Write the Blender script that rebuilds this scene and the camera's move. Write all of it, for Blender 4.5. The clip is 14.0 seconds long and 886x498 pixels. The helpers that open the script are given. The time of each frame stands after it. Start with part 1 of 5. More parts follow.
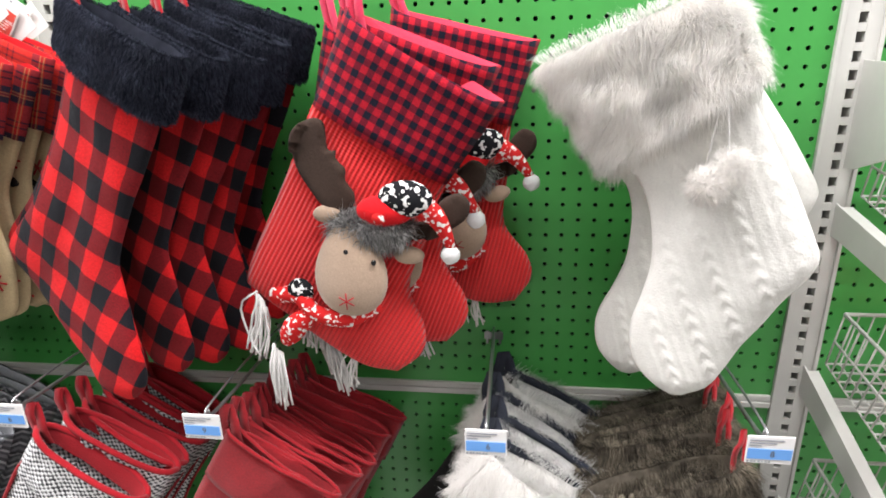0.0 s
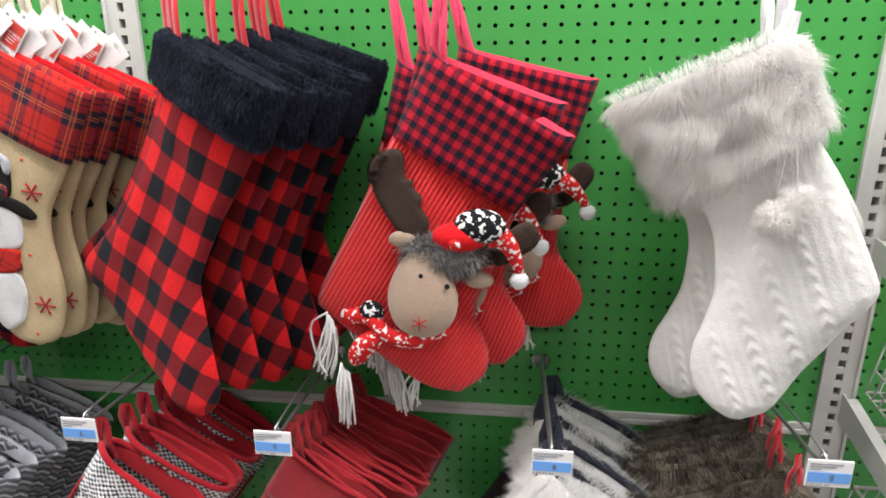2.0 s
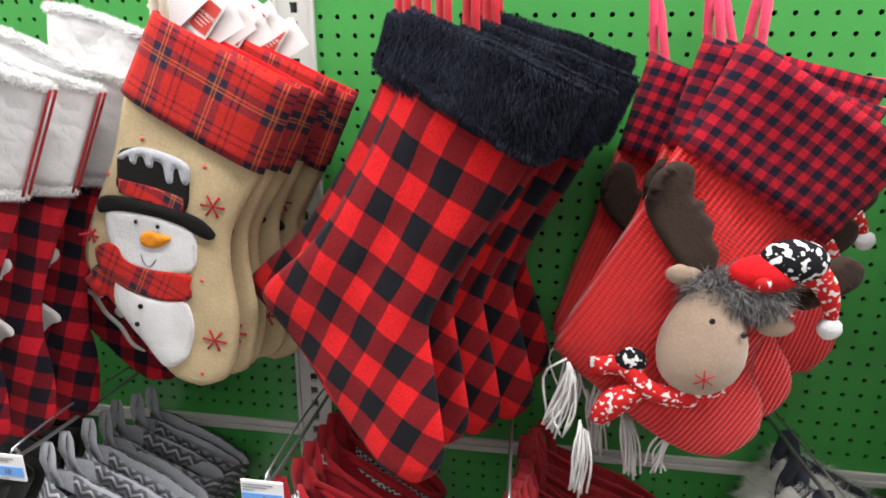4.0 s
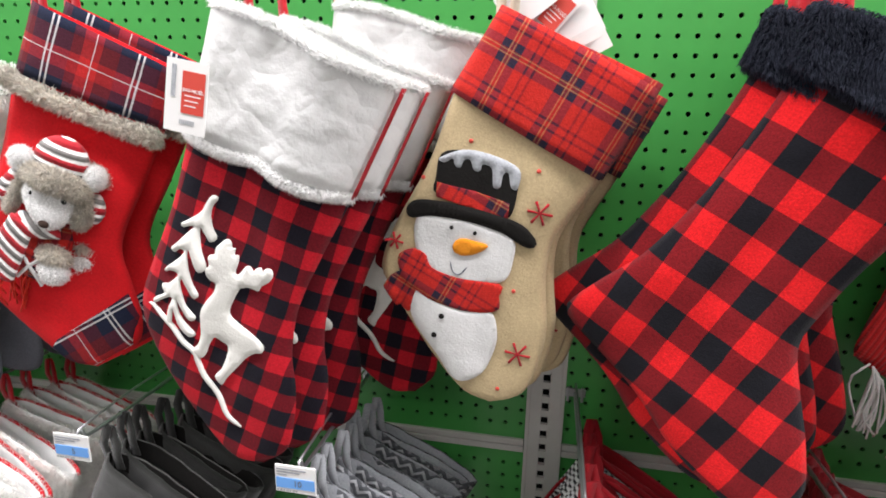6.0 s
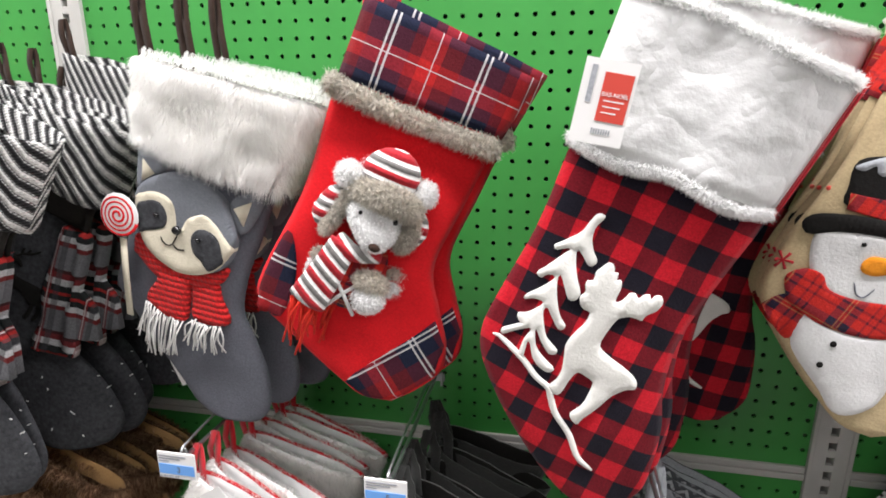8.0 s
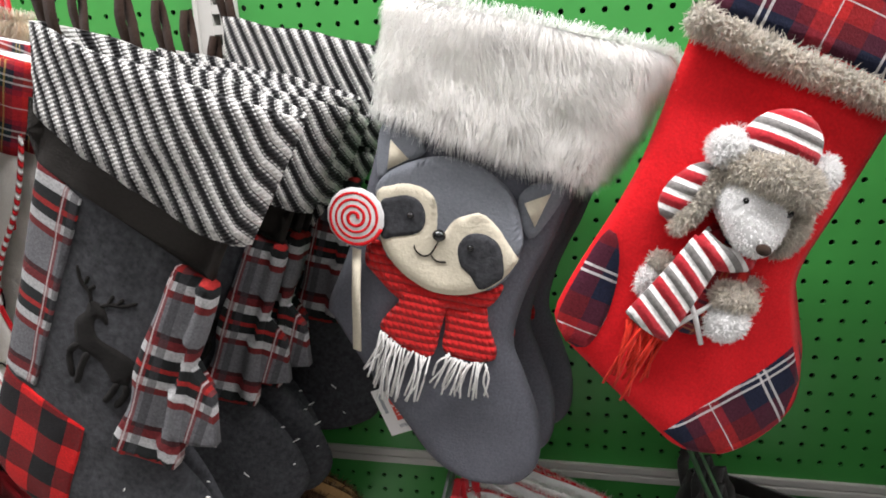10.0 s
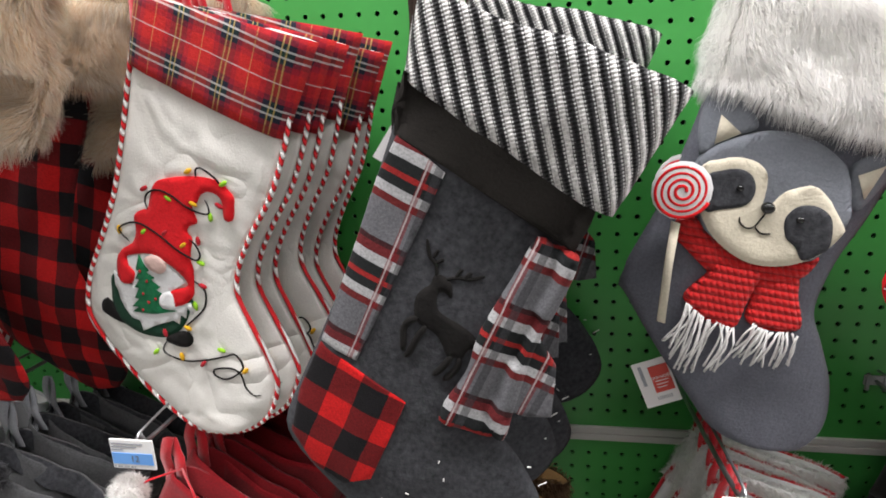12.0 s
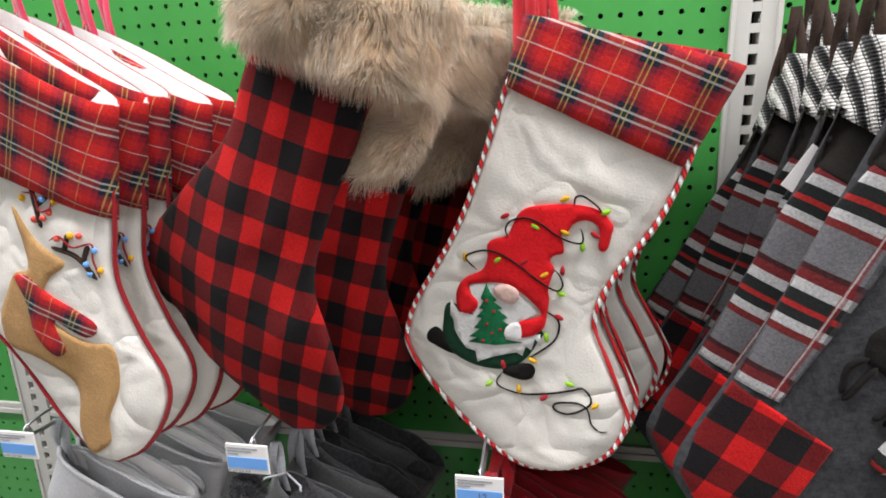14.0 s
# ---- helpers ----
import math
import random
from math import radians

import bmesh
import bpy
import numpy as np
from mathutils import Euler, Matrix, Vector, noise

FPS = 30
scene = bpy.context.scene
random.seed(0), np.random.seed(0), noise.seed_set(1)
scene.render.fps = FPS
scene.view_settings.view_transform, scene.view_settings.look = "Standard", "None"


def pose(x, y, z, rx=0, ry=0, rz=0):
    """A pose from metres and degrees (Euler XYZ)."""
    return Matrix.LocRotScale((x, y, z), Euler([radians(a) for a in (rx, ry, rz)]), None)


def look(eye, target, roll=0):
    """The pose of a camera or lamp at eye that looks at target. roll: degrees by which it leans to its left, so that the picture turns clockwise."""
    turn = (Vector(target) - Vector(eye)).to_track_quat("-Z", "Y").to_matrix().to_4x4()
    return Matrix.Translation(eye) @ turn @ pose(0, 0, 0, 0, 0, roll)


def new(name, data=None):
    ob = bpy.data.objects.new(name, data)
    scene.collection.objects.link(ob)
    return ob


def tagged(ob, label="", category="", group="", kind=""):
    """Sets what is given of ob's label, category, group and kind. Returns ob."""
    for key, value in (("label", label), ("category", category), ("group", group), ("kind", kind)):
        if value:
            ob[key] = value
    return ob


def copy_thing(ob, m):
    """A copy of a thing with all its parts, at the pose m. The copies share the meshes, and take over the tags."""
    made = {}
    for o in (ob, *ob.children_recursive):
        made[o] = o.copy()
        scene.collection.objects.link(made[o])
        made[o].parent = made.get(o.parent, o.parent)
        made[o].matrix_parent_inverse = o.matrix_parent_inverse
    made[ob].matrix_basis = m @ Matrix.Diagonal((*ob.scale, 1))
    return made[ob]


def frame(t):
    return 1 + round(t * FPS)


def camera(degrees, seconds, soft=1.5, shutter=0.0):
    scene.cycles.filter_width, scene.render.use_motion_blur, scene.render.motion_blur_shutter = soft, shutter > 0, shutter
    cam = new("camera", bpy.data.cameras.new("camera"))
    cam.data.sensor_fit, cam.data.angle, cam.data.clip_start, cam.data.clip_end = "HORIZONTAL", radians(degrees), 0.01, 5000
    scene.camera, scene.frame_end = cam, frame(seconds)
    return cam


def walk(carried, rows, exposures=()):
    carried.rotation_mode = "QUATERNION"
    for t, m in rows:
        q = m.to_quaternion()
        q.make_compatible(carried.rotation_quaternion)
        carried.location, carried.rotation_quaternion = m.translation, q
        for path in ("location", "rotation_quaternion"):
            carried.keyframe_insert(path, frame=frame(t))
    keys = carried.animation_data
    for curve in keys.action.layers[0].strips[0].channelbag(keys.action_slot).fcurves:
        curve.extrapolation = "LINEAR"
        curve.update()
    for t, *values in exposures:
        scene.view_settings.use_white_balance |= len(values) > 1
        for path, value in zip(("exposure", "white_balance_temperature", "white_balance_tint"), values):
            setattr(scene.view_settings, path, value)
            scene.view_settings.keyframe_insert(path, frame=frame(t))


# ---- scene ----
cam = camera(76.6, 14.0, soft=1.8)
PATH = [
    (0, (0.733, -0.881, 1.6), (0.491, 1.005, 0.981), -1.4),
    (0.5, (0.729, -0.887, 1.606), (0.492, 1.012, 1.025), -1.1),
    (1, (0.722, -0.883, 1.607), (0.486, 1.023, 1.051), -1.2),
    (1.5, (0.695, -0.896, 1.606), (0.464, 1.014, 1.061), -1.0),
    (2, (0.64, -0.925, 1.612), (0.413, 0.989, 1.078), -0.2),
    (2.2, (0.619, -0.929, 1.61), (0.389, 0.986, 1.081), 0.1),
    (4.3, (0.28, -0.81, 1.605), (0.003, 1.1, 1.081), 0.8),
    (4.5, (0.251, -0.813, 1.598), (-0.058, 1.096, 1.09), 0.8),
    (5, (0.164, -0.82, 1.589), (-0.198, 1.086, 1.103), 0.6),
    (5.5, (0.071, -0.829, 1.597), (-0.269, 1.078, 1.097), 1.1),
    (6, (-0.018, -0.833, 1.594), (-0.372, 1.071, 1.095), 1.1),
    (6.5, (-0.106, -0.853, 1.594), (-0.468, 1.052, 1.103), 0.9),
    (7, (-0.212, -0.862, 1.594), (-0.568, 1.043, 1.099), 0.5),
    (7.5, (-0.327, -0.85, 1.592), (-0.683, 1.054, 1.093), 0.3),
    (7.7, (-0.371, -0.844, 1.6), (-0.735, 1.055, 1.088), 0.1),
    (9.8, (-0.745, -0.724, 1.556), (-1.073, 1.191, 1.081), -1.2),
    (10, (-0.784, -0.722, 1.558), (-1.12, 1.187, 1.066), -1.6),
    (10.5, (-0.87, -0.743, 1.56), (-1.177, 1.164, 1.042), -2.3),
    (11, (-0.932, -0.759, 1.562), (-1.214, 1.151, 1.039), -2.4),
    (11.5, (-0.991, -0.775, 1.561), (-1.265, 1.137, 1.043), -2.1),
    (12, (-1.096, -0.783, 1.552), (-1.369, 1.129, 1.032), -1.6),
    (12.5, (-1.222, -0.783, 1.551), (-1.494, 1.131, 1.039), -0.9),
    (13, (-1.312, -0.787, 1.554), (-1.628, 1.118, 1.032), -1.3),
    (13.5, (-1.374, -0.79, 1.562), (-1.687, 1.12, 1.059), -1.1),
    (14, (-1.455, -0.808, 1.576), (-1.813, 1.099, 1.094), -1.9),
]
walk(cam, [(t, look(eye, target, roll)) for t, eye, target, roll in PATH],
     ((0, 0.34), (0.5, 0.22), (1.0, 0.12), (2.2, 0.08), (4.5, 0.15), (6, 0.16), (7.4, 0.18), (10, 0.04), (12, 0.04), (14, 0.04)))

# ---- light: two rows of ceiling tubes over the aisle, dim hall beyond ----
world = bpy.data.worlds.new("hall")
world.use_nodes = True
world.node_tree.nodes["Background"].inputs[0].default_value = (0.9, 0.95, 1.0, 1)
world.node_tree.nodes["Background"].inputs[1].default_value = 0.06
scene.world = world


def tube_light(x, y, z, watts, length):
    lamp = bpy.data.lights.new("ceiling_tube", "AREA")
    lamp.shape, lamp.size, lamp.size_y, lamp.energy, lamp.color = "RECTANGLE", length, 0.16, watts, (1.0, 0.965, 0.99)
    new("ceiling_tube", lamp).matrix_world = pose(x, y, z)


for lx in (-3.0, -1.0, 1.0, 3.0):
    tube_light(lx, -0.66, 2.95, 50, 1.8)
    tube_light(lx, -2.5, 2.95, 13, 1.8)


# ---- materials ----
def hexa(r, g, b):
    return (r, g, b, 1)


class Mat:
    """A principled material with small helpers for procedural cloth."""

    def __init__(self, name, rough=0.9, metal=0.0, sheen=0.0):
        self.m = bpy.data.materials.new(name)
        self.m.use_nodes = True
        self.t = self.m.node_tree
        self.b = self.t.nodes["Principled BSDF"]
        self.b.inputs["Roughness"].default_value = rough
        self.b.inputs["Metallic"].default_value = metal
        self.b.inputs["Specular IOR Level"].default_value = 0.12 if rough > 0.7 else 0.5
        self.b.inputs["Sheen Weight"].default_value = sheen
        self.b.inputs["Sheen Roughness"].default_value = 0.6
        self.obj = self.t.nodes.new("ShaderNodeTexCoord").outputs["Object"]

    def put(self, socket, value):
        if isinstance(value, bpy.types.NodeSocket):
            self.t.links.new(value, socket)
        else:
            socket.default_value = value

    def math(self, op, a, b=0.0, c=0.0):
        n = self.t.nodes.new("ShaderNodeMath")
        n.operation = op
        for s, v in zip(n.inputs, (a, b, c)):
            self.put(s, v)
        return n.outputs[0]

    def mix(self, f, a, b, blend="MIX"):
        n = self.t.nodes.new("ShaderNodeMix")
        n.data_type, n.blend_type = "RGBA", blend
        self.put(n.inputs[0], f), self.put(n.inputs[6], a), self.put(n.inputs[7], b)
        return n.outputs[2]

    def noise(self, scale, detail=3.0, vec=None, rough=0.6):
        n = self.t.nodes.new("ShaderNodeTexNoise")
        n.inputs["Scale"].default_value, n.inputs["Detail"].default_value, n.inputs["Roughness"].default_value = scale, detail, rough
        self.put(n.inputs["Vector"], vec or self.obj)
        return n.outputs["Fac"]

    def ramp(self, f, stops, mode="LINEAR"):
        n = self.t.nodes.new("ShaderNodeValToRGB")
        n.color_ramp.interpolation = mode
        e = n.color_ramp.elements
        while len(e) < len(stops):
            e.new(0.5)
        for el, (p, c) in zip(e, stops):
            el.position, el.color = p, (c if len(c) == 4 else (*c, 1))
        self.put(n.inputs[0], f)
        return n.outputs[0]

    def xz(self, turn=0.0, warp=0.002, shift=(0.0, 0.0)):
        """The cloth's two thread directions, in metres, slightly uneven."""
        mp = self.t.nodes.new("ShaderNodeMapping")
        mp.inputs["Rotation"].default_value = (0, radians(turn), 0)
        mp.inputs["Location"].default_value = (shift[0], 0, shift[1])
        self.put(mp.inputs["Vector"], self.obj)
        sep = self.t.nodes.new("ShaderNodeSeparateXYZ")
        self.put(sep.inputs[0], mp.outputs[0])
        n1, n2 = self.noise(9, 3), self.noise(8, 3)
        return (self.math("ADD", sep.outputs[0], self.math("MULTIPLY", self.math("SUBTRACT", n1, 0.5), warp * 4)),
                self.math("ADD", sep.outputs[2], self.math("MULTIPLY", self.math("SUBTRACT", n2, 0.5), warp * 4)))

    def fract(self, v, period):
        return self.math("FRACT", self.math("DIVIDE", v, period))

    def grain(self, colour, amount=0.35, scale=420):
        """Fine yarn mottle and a broad unevenness over a colour."""
        fine = self.ramp(self.noise(scale, 2), [(0.25, (1 - amount,) * 3), (0.75, (1.0,) * 3)])
        broad = self.ramp(self.noise(14, 3), [(0.3, (0.86,) * 3), (0.7, (1.0,) * 3)])
        return self.mix(1.0, self.mix(1.0, colour, fine, "MULTIPLY"), broad, "MULTIPLY")

    def colour(self, c):
        self.put(self.b.inputs["Base Color"], c)
        return self

    def bump(self, height, dist=0.001, strength=0.6):
        n = self.t.nodes.new("ShaderNodeBump")
        n.inputs["Distance"].default_value, n.inputs["Strength"].default_value = dist, strength
        self.put(n.inputs["Height"], height)
        self.put(self.b.inputs["Normal"], n.outputs[0])
        return self


def felt(name, c, amount=0.25, sheen=0.04, scale=420):
    m = Mat(name, 0.95, 0, sheen)
    m.colour(m.grain(hexa(*c), amount, scale))
    return m.bump(m.math("ADD", m.noise(350, 2), m.math("MULTIPLY", m.noise(40, 3), 2.0)), 0.0012, 0.5).m


def buffalo(name, period, red, mid, black, turn=0.0, shift=(0.0, 0.0), tall=None):
    m = Mat(name, 0.95, 0, 0.03)
    x, z = m.xz(turn, 0.0022, shift)
    s = m.math("MULTIPLY", m.math("ADD", m.math("GREATER_THAN", m.fract(x, period), 0.5), m.math("GREATER_THAN", m.fract(z, tall or period), 0.5)), 0.5)
    c = m.ramp(s, [(0.0, red), (0.3, mid), (0.8, black)], "CONSTANT")
    m.colour(m.grain(c, 0.45, 500))
    return m.bump(m.math("ADD", m.noise(500, 2), m.math("MULTIPLY", m.noise(30, 3), 3.0)), 0.0012, 0.5).m


def tartan(name, period, sett, lines, line_c, turn=0.0, shift=(0.0, 0.0), second=None, over=0.6):
    """Two crossing band patterns, mixed thread by thread, with fine overlines. lines: (place, width) in parts of the period."""
    m = Mat(name, 0.93, 0, 0.03)
    x, z = m.xz(turn, 0.0012, shift)
    fx, fz = m.fract(x, period), m.fract(z, period)
    c = m.mix(0.5, m.ramp(fx, sett, "CONSTANT"), m.ramp(fz, sett, "CONSTANT"))
    for group, colour in [(lines, line_c)] + ([second] if second else []):
        for f in ((fx, fz) if not second else (fz,) if colour == line_c else (fx,)):
            for p, w in group:
                on = m.math("LESS_THAN", m.math("ABSOLUTE", m.math("SUBTRACT", f, p)), w / 2)
                c = m.mix(m.math("MULTIPLY", on, over), c, hexa(*colour))
    m.colour(m.grain(c, 0.4, 500))
    return m.bump(m.math("ADD", m.noise(500, 2), m.math("MULTIPLY", m.noise(35, 3), 3.0)), 0.001, 0.5).m


def ribbed(name, c, period=0.0062):
    m = Mat(name, 0.95, 0, 0.2)
    x, z = m.xz(0, 0.0006)
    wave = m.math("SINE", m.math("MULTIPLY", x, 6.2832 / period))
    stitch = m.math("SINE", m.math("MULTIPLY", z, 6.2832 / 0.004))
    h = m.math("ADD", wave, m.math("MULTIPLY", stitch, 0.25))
    # one yarn colour; the shade between the ribs is painted into it
    groove_shade = m.ramp(m.math("MULTIPLY_ADD", wave, 0.5, 0.5), [(0.0, tuple(v * 0.7 for v in c)), (0.55, c)])
    m.colour(m.grain(groove_shade, 0.25, 600))
    return m.bump(m.math("ADD", h, m.math("MULTIPLY", m.noise(30, 3), 2.0)), 0.0011, 0.8).m


def chunky(name, c):
    """Crochet rows: staggered plump stitches, with the shade between rows put into the colour."""
    m = Mat(name, 0.95, 0, 0.1)
    x, z = m.xz(8, 0.0012)
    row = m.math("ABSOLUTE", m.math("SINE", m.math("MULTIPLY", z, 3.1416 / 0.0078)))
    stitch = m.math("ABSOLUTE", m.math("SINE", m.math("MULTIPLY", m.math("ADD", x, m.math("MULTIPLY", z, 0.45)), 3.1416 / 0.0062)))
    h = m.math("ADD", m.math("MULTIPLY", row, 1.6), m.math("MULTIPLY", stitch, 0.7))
    # darker towards each groove: the shade between rows, painted in
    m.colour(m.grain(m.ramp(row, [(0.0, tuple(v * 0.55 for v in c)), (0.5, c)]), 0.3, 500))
    return m.bump(m.math("ADD", h, m.math("MULTIPLY", m.noise(300, 2), 0.3)), 0.0022, 0.9).m


def fur_mat(name, root, tip, spread=0.25, through_light=0.6):
    m = Mat(name, 0.75, 0, 0.0)
    geo = m.t.nodes.new("ShaderNodeNewGeometry")
    c = m.ramp(geo.outputs["Random Per Island"], [(0.0, root), (1.0, tip)])
    patch = m.ramp(m.noise(28, 3), [(0.3, (1 - spread,) * 3), (0.65, (1, 1, 1))])
    col = m.mix(1.0, c, patch, "MULTIPLY")
    m.colour(col)
    tr = m.t.nodes.new("ShaderNodeBsdfTranslucent")
    m.put(tr.inputs[0], col)
    ms = m.t.nodes.new("ShaderNodeMixShader")
    ms.inputs[0].default_value = through_light
    m.put(ms.inputs[1], m.b.outputs[0]), m.put(ms.inputs[2], tr.outputs[0])
    m.put(m.t.nodes["Material Output"].inputs[0], ms.outputs[0])
    return m.m


def plain(name, c, rough=0.5, metal=0.0, vary=0.12, bumpy=0.0):
    m = Mat(name, rough, metal)
    v = m.ramp(m.noise(18, 4), [(0.3, tuple(k * (1 - vary) for k in c)), (0.7, c)])
    m.colour(v)
    if bumpy:
        m.bump(m.noise(120, 3), 0.001, bumpy)
    return m.m


def tweed(name, a, b, scale=260):
    m = Mat(name, 0.95, 0, 0.1)
    x, z = m.xz(0, 0.001)
    s = m.math("MULTIPLY", m.math("SINE", m.math("MULTIPLY", x, 6.28 / 0.010)), m.math("SINE", m.math("MULTIPLY", z, 6.28 / 0.010)))
    f = m.math("ADD", m.math("MULTIPLY", s, 0.35), m.noise(scale, 2))
    m.colour(m.ramp(f, [(0.35, a), (0.6, b)]))
    return m.bump(f, 0.002, 0.8).m


def bands(name, period, stops, turn=0.0, fleck=0.5):
    """Woven stripes across one direction with flecked yarn."""
    m = Mat(name, 0.95, 0, 0.1)
    x, z = m.xz(turn, 0.0012)
    c = m.ramp(m.fract(x, period), stops, "CONSTANT")
    fl = m.ramp(m.noise(330, 2), [(0.36, (1 - fleck,) * 3), (0.56, (1, 1, 1))])
    m.colour(m.mix(1.0, c, fl, "MULTIPLY"))
    return m.bump(m.math("ADD", m.noise(330, 2), m.math("SINE", m.math("MULTIPLY", x, 12.566 / period))), 0.0014, 0.7).m


def boucle(name, period, turn):
    """Diagonal stripes: black, beaded yarn, white, beaded yarn."""
    m = Mat(name, 0.95, 0, 0.1)
    x, z = m.xz(turn, 0.0010)
    f = m.fract(x, period)
    c = m.ramp(f, [(0, (0.010, 0.010, 0.011)), (0.25, (0.06, 0.06, 0.06)), (0.31, (0.42, 0.42, 0.41)), (0.41, (0.10, 0.10, 0.10)), (0.45, (0.76, 0.75, 0.72)), (0.80, (0.10, 0.10, 0.10)), (0.84, (0.40, 0.40, 0.39)), (0.92, (0.05, 0.05, 0.05))], "CONSTANT")
    bead = m.math("SINE", m.math("MULTIPLY", z, 6.2832 / 0.0032))
    solid = m.math("MULTIPLY", m.math("GREATER_THAN", f, 0.45), m.math("LESS_THAN", f, 0.8))
    dots = m.mix(solid, m.ramp(m.math("MULTIPLY_ADD", bead, 0.5, 0.5), [(0.30, (0.30, 0.30, 0.30)), (0.6, (1.5, 1.5, 1.5))]), hexa(1, 1, 1))
    fl = m.ramp(m.noise(380, 2), [(0.36, (0.62, 0.62, 0.62)), (0.56, (1, 1, 1))])
    m.colour(m.mix(1.0, m.mix(1.0, c, dots, "MULTIPLY"), fl, "MULTIPLY"))
    return m.bump(m.math("ADD", m.noise(330, 2), m.math("ADD", m.math("SINE", m.math("MULTIPLY", x, 12.566 / period)), m.math("MULTIPLY", bead, 0.4))), 0.0016, 0.8).m


def strip_plaid(name):
    """Broad cross bands of grey, white, black and red with one pale line down the strip."""
    m = Mat(name, 0.95, 0, 0.03)
    x, z = m.xz(0, 0.0012)
    c = m.ramp(m.fract(z, 0.097), [(0, (0.155, 0.155, 0.165)), (0.30, (0.15, 0.02, 0.02)), (0.37, (0.46, 0.46, 0.46)), (0.46, (0.016, 0.018, 0.018)), (0.55, (0.34, 0.022, 0.02)), (0.60, (0.016, 0.018, 0.018)), (0.71, (0.46, 0.46, 0.46)), (0.81, (0.15, 0.02, 0.022)), (0.90, (0.05, 0.015, 0.016)), (0.95, (0.155, 0.155, 0.165))], "CONSTANT")
    fx = m.fract(x, 0.055)
    for lo, hi, tone in ((0.10, 0.20, (0.22, 0.016, 0.02)), (0.12, 0.15, (0.60, 0.58, 0.56)), (0.26, 0.40, (0.05, 0.05, 0.055))):
        on = m.math("MULTIPLY", m.math("GREATER_THAN", fx, lo), m.math("LESS_THAN", fx, hi))
        c = m.mix(m.math("MULTIPLY", on, 0.6), c, hexa(*tone))
    m.colour(m.grain(c, 0.45, 450))
    return m.bump(m.noise(400, 2), 0.001, 0.5).m


def puckered(name, c):
    """Thin cotton over wadding: soft creases in all directions."""
    m = Mat(name, 0.9, 0, 0.03)
    m.colour(m.grain(hexa(*c), 0.1, 500))
    w = m.t.nodes.new("ShaderNodeTexNoise")
    w.inputs["Scale"].default_value, w.inputs["Detail"].default_value, w.inputs["Distortion"].default_value = 13, 2.0, 0.5
    m.put(w.inputs["Vector"], m.obj)
    ridge = m.math("ABSOLUTE", m.math("SUBTRACT", w.outputs["Fac"], 0.5))
    return m.bump(m.math("ADD", m.math("MULTIPLY", ridge, 2.0), m.math("MULTIPLY", m.noise(400, 2), 0.06)), 0.013, 0.6).m


def lumpy(name, c):
    m = Mat(name, 0.95, 0, 0.02)
    m.colour(m.grain(hexa(*c), 0.06, 300))
    crease = m.math("ABSOLUTE", m.math("SUBTRACT", m.noise(16, 2), 0.5))
    return m.bump(m.math("ADD", m.math("MULTIPLY", crease, 1.6), m.math("MULTIPLY", m.noise(160, 2), 0.12)), 0.012, 0.5).m


def chevron(name):
    """Zigzag rows in three greys with pale triangles between."""
    m = Mat(name, 0.95, 0, 0.03)
    x, z = m.xz(0, 0.001)
    zig = m.math("MULTIPLY", m.math("ABSOLUTE", m.math("SUBTRACT", m.fract(x, 0.024), 0.5)), 0.024)
    c = m.ramp(m.fract(m.math("ADD", z, zig), 0.030), [(0, (0.10, 0.105, 0.115)), (0.3, (0.26, 0.27, 0.29)), (0.55, (0.13, 0.135, 0.15)), (0.8, (0.55, 0.56, 0.58))], "CONSTANT")
    m.colour(m.grain(c, 0.35, 400))
    return m.bump(m.noise(400, 2), 0.001, 0.5).m


